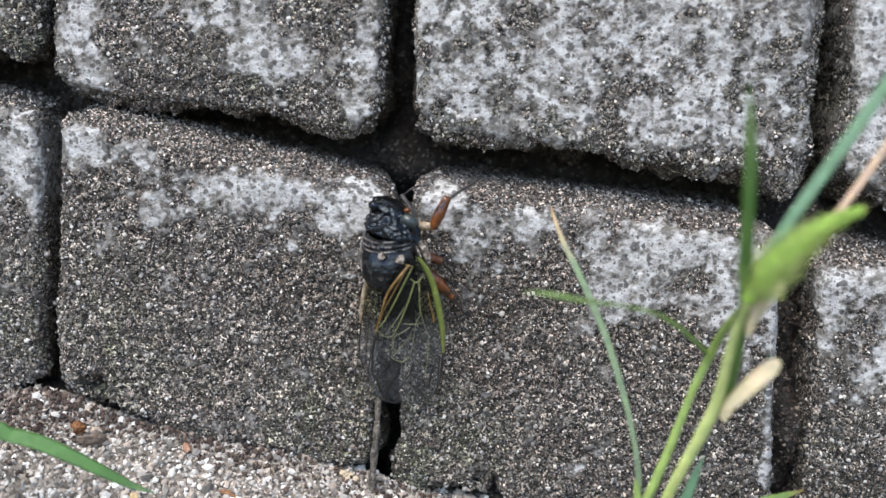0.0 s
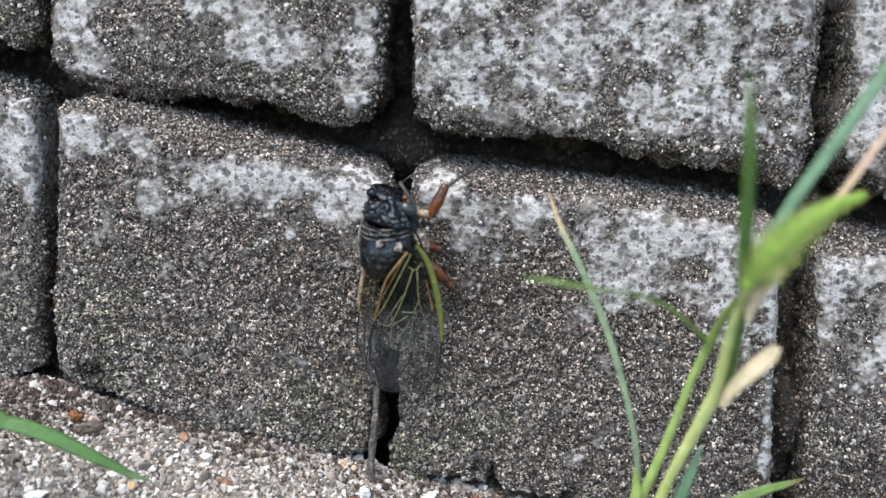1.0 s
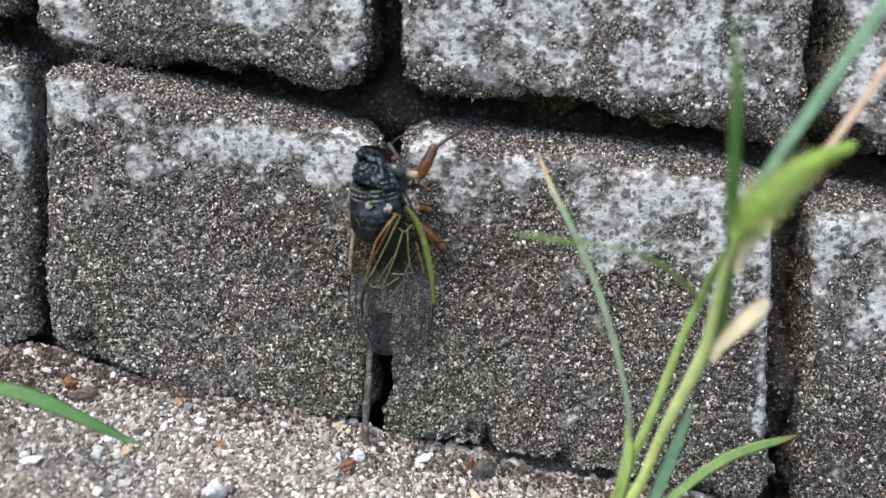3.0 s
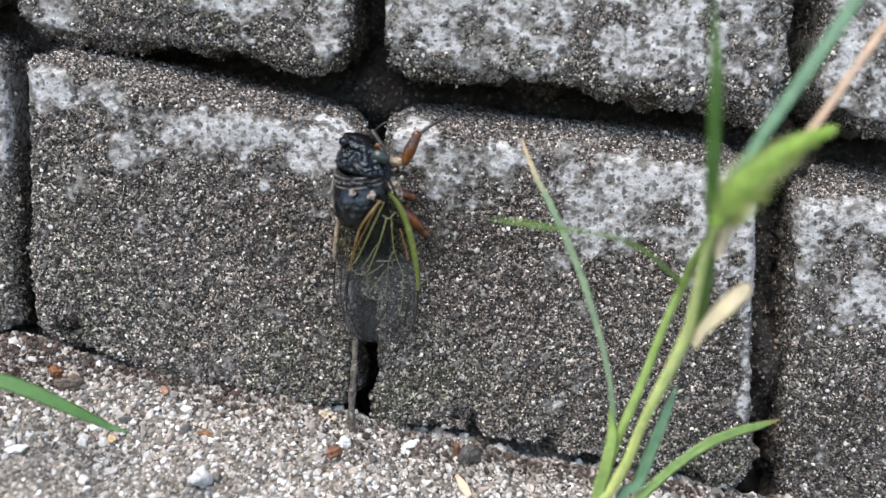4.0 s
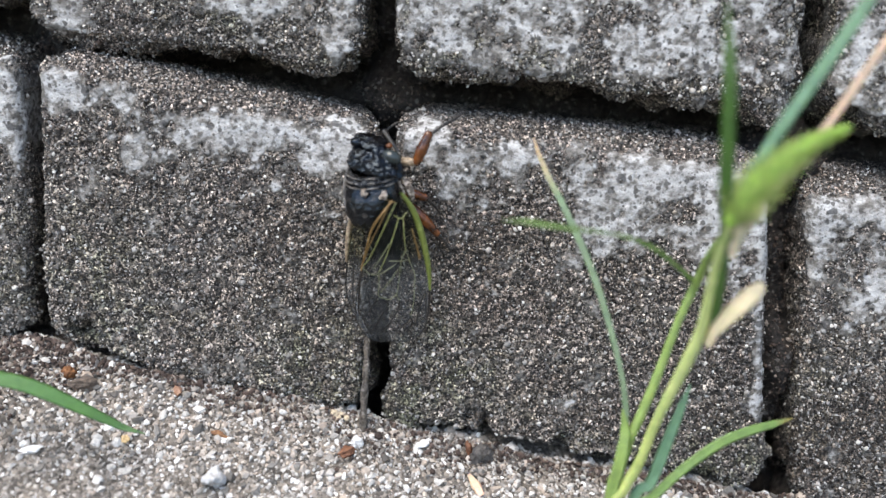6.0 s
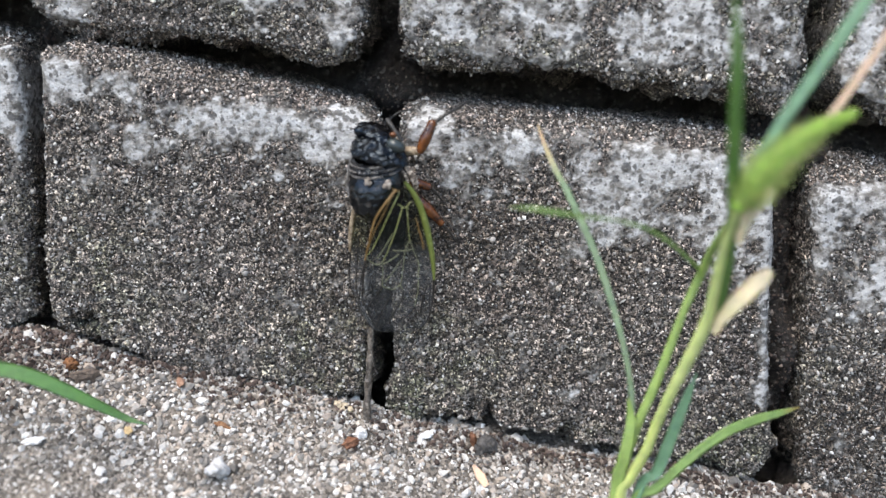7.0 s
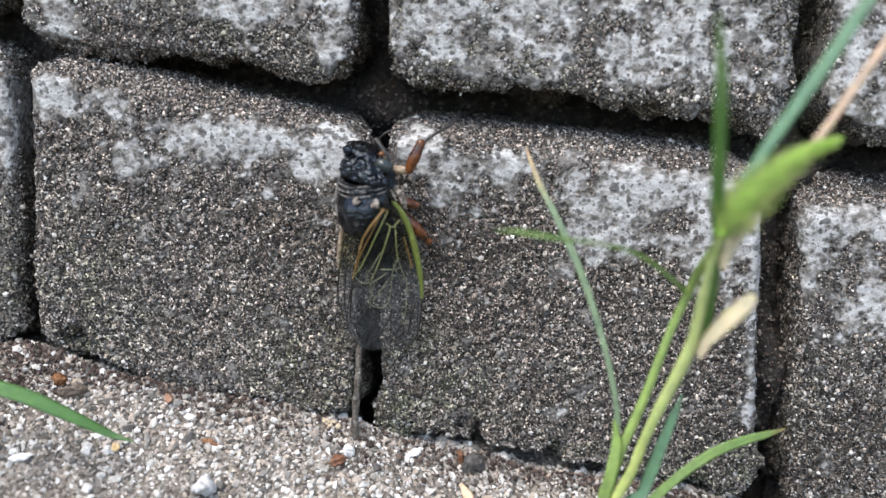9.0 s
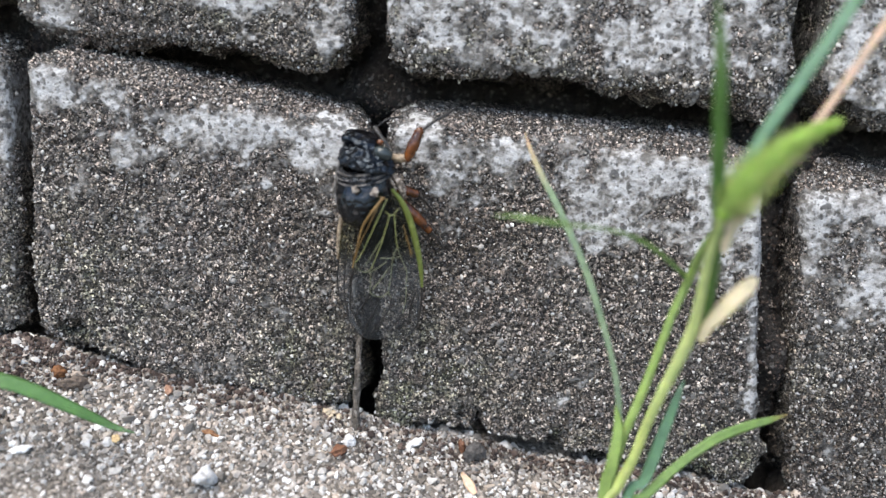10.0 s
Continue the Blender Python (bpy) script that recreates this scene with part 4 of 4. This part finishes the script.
def build_cicada():
    at = (-0.0105, -0.0005, 0.055)
    bug = base_empty("cicada", at, "black cicada with green-veined clear wings and orange legs", "cicada")
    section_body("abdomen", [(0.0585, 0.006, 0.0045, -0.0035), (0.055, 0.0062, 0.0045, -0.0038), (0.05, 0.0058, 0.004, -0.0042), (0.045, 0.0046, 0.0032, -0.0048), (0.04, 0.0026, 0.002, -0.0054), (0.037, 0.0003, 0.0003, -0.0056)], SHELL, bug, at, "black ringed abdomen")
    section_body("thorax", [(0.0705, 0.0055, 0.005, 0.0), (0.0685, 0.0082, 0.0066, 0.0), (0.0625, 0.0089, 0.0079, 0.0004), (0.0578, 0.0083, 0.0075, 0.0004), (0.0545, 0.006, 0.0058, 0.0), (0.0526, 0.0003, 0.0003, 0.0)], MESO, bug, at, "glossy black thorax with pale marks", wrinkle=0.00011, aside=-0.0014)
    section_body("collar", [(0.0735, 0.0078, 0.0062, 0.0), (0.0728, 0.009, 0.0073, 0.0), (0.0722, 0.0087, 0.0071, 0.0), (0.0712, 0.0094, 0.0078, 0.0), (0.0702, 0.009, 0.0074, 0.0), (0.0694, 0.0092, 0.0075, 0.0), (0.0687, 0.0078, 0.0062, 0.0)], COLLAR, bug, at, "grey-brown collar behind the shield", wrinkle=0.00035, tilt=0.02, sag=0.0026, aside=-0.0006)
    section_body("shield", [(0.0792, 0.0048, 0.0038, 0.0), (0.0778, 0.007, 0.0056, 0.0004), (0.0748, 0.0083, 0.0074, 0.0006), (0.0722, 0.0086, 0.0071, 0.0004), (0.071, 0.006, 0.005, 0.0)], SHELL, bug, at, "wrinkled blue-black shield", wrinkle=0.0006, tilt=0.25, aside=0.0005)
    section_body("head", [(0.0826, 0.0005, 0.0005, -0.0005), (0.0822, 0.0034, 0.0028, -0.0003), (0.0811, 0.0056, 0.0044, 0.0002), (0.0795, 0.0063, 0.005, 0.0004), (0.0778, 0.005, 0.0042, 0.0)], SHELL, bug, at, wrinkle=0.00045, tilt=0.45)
    for height, swell, thick in ((0.0725, -0.0005, 1.25), (0.071, 0.0, 0.8), (0.0695, -0.0002, 1.0)):
        rim = []
        for a in np.linspace(0.12, 2.9, 15):
            p = np.array((BODY[0], BODY[1], height)) + RIGHT * ((0.0095 + swell) * math.cos(a) - 0.0006) + BACK * (0.0079 + swell) * math.sin(a)
            rim.append(tuple(p - np.array((0, 0, 0.0026 * math.sin(a) + 0.0002 * math.cos(a))) - np.array(at)))
        tubes("collar_rim", [dict(points=rim, radii=[thick * k for k in (0.0001, 0.00028, 0.00022, 0.0003, 0.00024, 0.0001)], n=48, sides=8)], RIM, bug, "pale grey-brown rim of the collar")
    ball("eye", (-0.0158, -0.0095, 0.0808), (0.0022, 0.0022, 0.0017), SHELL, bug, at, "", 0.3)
    ball("eye", (-0.0047, -0.0136, 0.0764), (0.0031, 0.0025, 0.002), EYE, bug, at, "dull grey eye", 0.5)
    ball("ocellus", (-0.0056, -0.0128, 0.0797), (0.001, 0.0008, 0.0008), ORANGE, bug, at, "small orange spot")
    for x, y, z, r, turn in ((-0.0133, -0.0166, 0.0662, 0.0015, 1.2), (-0.0073, -0.0176, 0.0652, 0.0017, -0.7), (-0.0189, -0.0105, 0.0575, 0.0013, 0.4), (-0.0196, -0.0085, 0.0612, 0.0011, 1.4)):
        ball("pale_mark", (x, y, z), (r * 0.8, 0.0003, r * 0.65), PALE, bug, at, "pale mark on the thorax", turn, 1.6)
    s = lambda rows: shift(rows, at)  # noqa: E731

    tubes("flank_ridge", [dict(points=s([(-0.0186, -0.0095, 0.0742), (-0.0201, -0.0095, 0.0691), (-0.0205, -0.0095, 0.0638), (-0.0195, -0.0102, 0.0594), (-0.0171, -0.0118, 0.0564), (-0.0138, -0.0135, 0.0554)]), radii=(0.0002, 0.0004, 0.0003, 0.0004, 0.0003, 0.0002), n=30, flat=0.7)], RIM, bug, "silvery ridge along the flank")
    tubes("flank_plate", [dict(points=s([(-0.0022, -0.0112, 0.07), (-0.0004, -0.0112, 0.0672), (0.0006, -0.0108, 0.0645), (0.001, -0.0098, 0.0618)]), radii=(0.0006, 0.0013, 0.0011, 0.0002), n=16, flat=0.5), dict(points=s([(-0.0034, -0.0118, 0.0692), (-0.0022, -0.0125, 0.067), (-0.0012, -0.0124, 0.0648)]), radii=(0.0002, 0.0004, 0.0001), n=10, flat=0.5)], PALE, bug, "powdery white flank plate")

    def leg(rows_list, label):
        root = None
        for name, pts, radii, mat in rows_list:
            ob = tubes(name, [dict(points=s(pts), radii=radii, n=12, sides=8)], mat, root or bug, label if root is None else "")
            root = root or ob
            if mat is ORANGE:
                ball("knee", pts[-1], (radii[-1] * 0.95,) * 3, ORANGE, root, at, "", 0, 0.5)

    leg([("front_leg", [(-0.003, -0.008, 0.0745), (-0.0005, -0.0095, 0.0745), (0.0021, -0.010, 0.0742)], (0.0012, 0.0014, 0.0012), COXA), ("femur", [(0.0021, -0.010, 0.0738), (0.0042, -0.0105, 0.0782), (0.0063, -0.010, 0.0826)], (0.0013, 0.0019, 0.0014), ORANGE), ("tibia", [(0.0063, -0.010, 0.0823), (0.0105, -0.007, 0.0852), (0.0141, -0.004, 0.087), (0.0173, -0.001, 0.0891)], (0.0006, 0.0005, 0.0005, 0.0003), DARKLEG)], "front leg with an orange thigh")
    leg([("middle_leg", [(-0.0022, -0.007, 0.0649), (0.001, -0.007, 0.0642), (0.0044, -0.006, 0.0629)], (0.0014, 0.0016, 0.0013), ORANGE), ("tibia", [(0.0044, -0.006, 0.0629), (0.007, -0.003, 0.06), (0.009, -0.0005, 0.057)], (0.0006, 0.0005, 0.0003), DARKLEG)], "orange middle leg")
    leg([("hind_leg", [(0.0, -0.007, 0.0605), (0.004, -0.0065, 0.056), (0.0079, -0.005, 0.0513)], (0.0014, 0.0018, 0.0012), ORANGE), ("tibia", [(0.0079, -0.005, 0.0513), (0.0105, -0.003, 0.048), (0.0121, -0.0005, 0.0447)], (0.0006, 0.0005, 0.0003), DARKLEG)], "orange hind leg")
    leg([("front_leg", [(-0.0085, -0.006, 0.0825), (-0.004, -0.0065, 0.0862), (0.001, -0.004, 0.0868)], (0.0003, 0.0003, 0.0002), VEIN_DARK)], "dark far front leg")
    tubes("antenna", [dict(points=s([(-0.0028, -0.0125, 0.0776), (-0.005, -0.012, 0.081), (-0.0074, -0.0105, 0.0842)]), radii=(0.0007, 0.0006, 0.0009), n=10, sides=6)], DARKLEG, bug)

    right = Wing([(-0.0046, -0.0185, 0.0636), (-0.0083, -0.0195, 0.0592), (-0.0114, -0.0185, 0.0546), (-0.0136, -0.016, 0.048), (-0.0155, -0.014, 0.0415), (-0.0184, -0.0105, 0.0287), (-0.0176, -0.009, 0.0227), (-0.0148, -0.0065, 0.0177), (-0.0099, -0.005, 0.016)],
                 [(-0.0022, -0.016, 0.0656), (0.0015, -0.013, 0.0592), (0.004, -0.0105, 0.049), (0.0052, -0.0085, 0.0397), (0.0053, -0.0075, 0.0324), (0.0043, -0.006, 0.0246), (0.0024, -0.005, 0.0193), (-0.0012, -0.0045, 0.0164), (-0.0059, -0.0045, 0.0158)], at, 0.0012)
    wing = right.sheet("forewing", bug, "clear forewing with green and dark veins")
    right.edge("leading_edge", 1, 0.0, 0.48, (0.0005, 0.001, 0.0011, 0.00085, 0.0004), VEIN_GREEN, wing, "thick bright green leading edge")
    right.edge("vein", 1, 0.46, 1.0, (0.0004, 0.0003, 0.0002, 0.00015), VEIN_DARK, wing)
    right.edge("inner_edge", 0, 0.0, 0.5, (0.00042, 0.00036, 0.0003, 0.00025), VEIN_ORANGE, wing, "orange inner edge")
    right.edge("vein", 0, 0.5, 1.0, (0.0002, 0.00016, 0.00014), VEIN_DARK, wing)
    # veins as x, z in millimetres, laid on the wing's surface
    green = (((-3.7, 62.9), (-7.3, 55.8), (-10.3, 49.9), (-13, 45), (-15, 42.8)), ((-4.4, 59.1), (-2.5, 57.8), (-0.6, 59.6)), ((-1.8, 57.8), (-1.7, 50.8), (-1.5, 47.3)), ((-3.2, 58.2), (-3.7, 56.2), (-5.9, 49.9), (-8.1, 44.6), (-9.9, 41)))
    pale = (((-9.9, 41), (-10.8, 40.1), (-11.9, 39.9), (-13.4, 40.6), (-15.1, 42.4)), ((-1.5, 47.3), (-2.9, 44.6), (-3.7, 40.1), (-4.6, 34.8), (-5.1, 32.8)), ((-1.5, 47.3), (-0.2, 42.8), (0.9, 39.2), (0.6, 35.7), (0.2, 30.3), (-1.1, 24.9)), ((-6.4, 49.9), (-8.6, 46.4), (-11.6, 41.9)), ((-6.8, 44.4), (-3.8, 44.1), (-0.7, 44.3)), ((-10.1, 39.9), (-7.3, 41.5), (-4.8, 43.2)), ((-10.1, 39.9), (-10.3, 36.6), (-10.8, 32.8)), ((-9.9, 33.9), (-5.9, 38.8), (-4.6, 41)), ((-5.1, 32.8), (-7.3, 31.4), (-9.4, 31.9), (-10.8, 32.8)), ((-5.1, 32.8), (-4.2, 30.8)))
    warm = (((-5.9, 63.8), (-5, 63.3), (-3.7, 62.9)), ((1.1, 50.8), (1.9, 47.7), (2.4, 44.1)), ((0.6, 54.4), (2.8, 44.6)), ((-5.3, 62.9), (-9.1, 55.8), (-12.3, 49.9), (-14.4, 44.6)))
    dark = (((-15.1, 41.5), (-16.5, 35.7), (-17.2, 29.4), (-17.1, 27.2), (-16, 25.4)), ((-10.8, 32.8), (-13.4, 28.5), (-16, 25.4)), ((-16, 25.4), (-15.1, 21.8), (-13.4, 20)), ((-8.1, 29.4), (-10.8, 24.9), (-13, 20.9)), ((-4.2, 30.8), (-5.1, 27.2), (-8.1, 22.7), (-10.1, 19.4)), ((-5.1, 27.2), (-3.7, 25.8), (-1.1, 24.9)), ((-1.1, 24.9), (-3.7, 21.8), (-5.9, 19.4)), ((-1.1, 24.9), (-0.7, 22.7), (-2.7, 19.4)), ((-0.9, 23), (0.6, 21.8)), ((3.3, 32.1), (1.5, 26.7), (0.5, 21.4)))
    for rows, r, mat in ((green, 0.0002, VEIN_FINE), (pale, 0.00016, VEIN_PALE), (warm, 0.0002, VEIN_ORANGE), (dark, 0.00029, VEIN_DARK)):
        for row in rows:
            right.vein("vein", row, (r, r * 0.95, r * 0.8), mat, wing)
    tubes("wing_spine", [dict(points=s([(0.0041, -0.006, 0.0321), (0.0037, -0.005, 0.0262), (0.0033, -0.0035, 0.0193)]), radii=(0.0004, 0.0004, 0.0003), n=10)], DARKLEG, wing)

    left = Wing([(-0.0125, -0.0155, 0.0625), (-0.0145, -0.0145, 0.05), (-0.0165, -0.0105, 0.037), (-0.0175, -0.007, 0.026), (-0.014, -0.0035, 0.0165)],
                [(-0.0165, -0.0125, 0.0625), (-0.0196, -0.0085, 0.053), (-0.0212, -0.0055, 0.042), (-0.0215, -0.0035, 0.03), (-0.0155, -0.003, 0.0165)], at, 0.0006)
    other = left.sheet("forewing", bug, "folded far forewing seen on edge")
    left.edge("leading_edge", 1, 0.0, 0.48, (0.0006, 0.0009, 0.0009, 0.0005), COXA, other, "yellow-brown leading edge")
    left.edge("vein", 1, 0.46, 1.0, (0.0003, 0.0002, 0.0001), VEIN_DARK, other)
    left.edge("vein", 0.45, 0.3, 0.98, (0.0002, 0.0002, 0.0001), VEIN_DARK, other)



build_cicada()


# ---- scraps on the ground ----
def scrap(name, x, y, size, colour, light, label, category, seed, squash=(1, 0.7, 0.5), rough=0.7, lift=0.4):
    """A small crumb: a stone, husk or curled leaf."""
    bm = bmesh.new()
    bmesh.ops.create_icosphere(bm, subdivisions=4, radius=1)
    gen = np.random.RandomState(seed)
    off = gen.rand(3) * 50
    co = np.array([v.co[:] for v in bm.verts])
    k = 1 + 0.75 * fbm(co * 1.1 + off, 4) + 0.25 * fbm(co * 4.0 + off, 3)
    for v, f in zip(bm.verts, k):
        v.co = Vector([a * b * f * size for a, b in zip(v.co, squash)])
    m = mat_shell(name + "_surface", colour, light, rough, 900, 0.0004, (0.35, 0.7))
    ob = part(name, bm, m)
    z = float(ground_height(np.array([x]), np.array([y]))[0])
    ob.matrix_world = pose(x, y, z + size * squash[2] * lift, gen.uniform(-15, 15), gen.uniform(-15, 15), gen.uniform(0, 180))
    return tagged(ob, label, category)


def build_scraps():
    brown, tan = (0.09, 0.035, 0.018), (0.24, 0.11, 0.055)
    scrap("leaf_scrap", -0.0234, -0.0117, 0.0033, brown, tan, "crumpled orange-brown scrap of dead leaf", "leaf scrap", 1, (1, 0.7, 0.5))
    scrap("leaf_scrap", 0.0167, -0.0030, 0.003, brown, tan, "small orange-brown scrap beside the wall", "leaf scrap", 2, (0.38, 0.38, 1.15))
    scrap("husk", -0.1139, -0.0070, 0.0027, (0.08, 0.03, 0.01), (0.24, 0.1, 0.03), "amber-brown seed husk on the gravel", "husk", 3, (0.8, 0.7, 0.8))
    scrap("bark_crumb", -0.1093, -0.0088, 0.0036, (0.06, 0.045, 0.035), (0.17, 0.13, 0.1), "dull dark brown crumb of bark", "bark", 4, (1.2, 0.6, 0.6))
    scrap("leaf_scrap", -0.0798, -0.0030, 0.003, (0.2, 0.11, 0.07), (0.36, 0.22, 0.15), "faded tan leaf scrap by the wall foot", "leaf scrap", 5, (1.2, 0.5, 0.4))
    scrap("pebble", -0.0925, -0.0187, 0.0019, (0.4, 0.29, 0.14), (0.6, 0.47, 0.28), "small yellowish pebble on the gravel", "pebble", 6)
    scrap("pebble", -0.0623, -0.0276, 0.0046, (0.36, 0.365, 0.37), (0.56, 0.565, 0.57), "large pale grey stone chip", "pebble", 7, (1, 0.7, 0.6), 0.8)
    scrap("pebble", -0.1183, -0.0282, 0.003, (0.6, 0.6, 0.6), (0.85, 0.85, 0.84), "flat white pebble on the ground", "pebble", 8, (1.2, 0.6, 0.4))
    scrap("pebble", 0.0014, -0.0030, 0.0024, (0.5, 0.5, 0.5), (0.8, 0.8, 0.78), "white stone chip at the wall foot", "pebble", 9, (1.2, 0.7, 0.5))
    scrap("pebble", -0.0197, -0.0084, 0.0026, (0.5, 0.5, 0.5), (0.75, 0.75, 0.74), "pale upright chip of stone", "pebble", 10, (0.7, 0.7, 0.9))
    scrap("leaf_scrap", -0.0635, -0.0139, 0.0022, brown, (0.3, 0.16, 0.07), "curled amber sliver of leaf", "leaf scrap", 12, (1.2, 0.4, 0.4))
    scrap("soil_clod", 0.0208, -0.004, 0.0042, (0.035, 0.032, 0.03), (0.12, 0.112, 0.104), "dark grey clod of soil caught at the wall foot", "soil", 31, (0.9, 0.6, 0.9), 0.95)
    for k, (x, y, r) in enumerate(((-0.0284, -0.001, 0.0017), (-0.0262, -0.0005, 0.0015), (-0.0268, -0.0024, 0.0013), (-0.024, -0.0014, 0.0012))):
        scrap("pebble", x, y, r, (0.34, 0.28, 0.2), (0.62, 0.53, 0.38), "cream-coloured pebble huddled by the joint", "pebble", 20 + k, (1, 0.8, 0.8))
    at = (0.0187, -0.0143, float(ground_height(np.array([0.0187]), np.array([-0.0143]))[0]))
    dry = base_empty("dry_leaf", at, "short dry pinkish-tan grass leaf lying on the gravel", "dry leaf")
    blade("leaf", shift([(at[0] + 0.002, at[1] - 0.002, at[2] - 0.0008), (at[0], at[1], at[2] + 0.0018), (at[0] - 0.0022, at[1] + 0.002, at[2] + 0.0048)], at), (0.002, 0.0034, 0.001), PEACH, dry, facing=(0, -0.8, 0.6), n=12)
    at = (-0.0178, -0.001, -0.016)
    twig = base_empty("root_strand", at, "thin grey-brown root strand hanging down the joint", "root")
    tubes("strand", [dict(points=shift([(-0.0165, 0.002, 0.016), (-0.0168, -0.0015, 0.0065), (-0.0178, -0.002, -0.004), (-0.0186, -0.004, -0.0165)], at), radii=(0.0008, 0.0012, 0.0008, 0.0013, 0.0009, 0.0014, 0.001, 0.0015, 0.0009), n=36)], CRUMBLY, twig)

    # fine brown rootlets on the gravel below the joint
    gen = np.random.RandomState(5)
    for k in range(6):
        x, y = -0.02 + 0.02 * gen.rand(), -0.004 - 0.008 * gen.rand()
        at = (x, y, float(ground_height(np.array([x]), np.array([y]))[0]))
        turn, n = gen.uniform(0, 6.28), 5
        rows = []
        for i in range(n):
            turn += gen.uniform(-0.7, 0.7)
            px, py = (x, y) if not rows else (rows[-1][0] + 0.0022 * math.cos(turn), rows[-1][1] + 0.0014 * math.sin(turn))
            rows.append((px, py, float(ground_height(np.array([px]), np.array([py]))[0]) + 0.0007 + 0.0006 * gen.rand()))
        root = base_empty("rootlet", at, "thread-thin brown rootlet lying on the gravel", "root", "rootlets below the joint")
        tubes("thread", [dict(points=shift(rows, at), radii=(0.00022, 0.0002, 0.00012), n=16, sides=5)], CRUMBLY, root)


build_scraps()
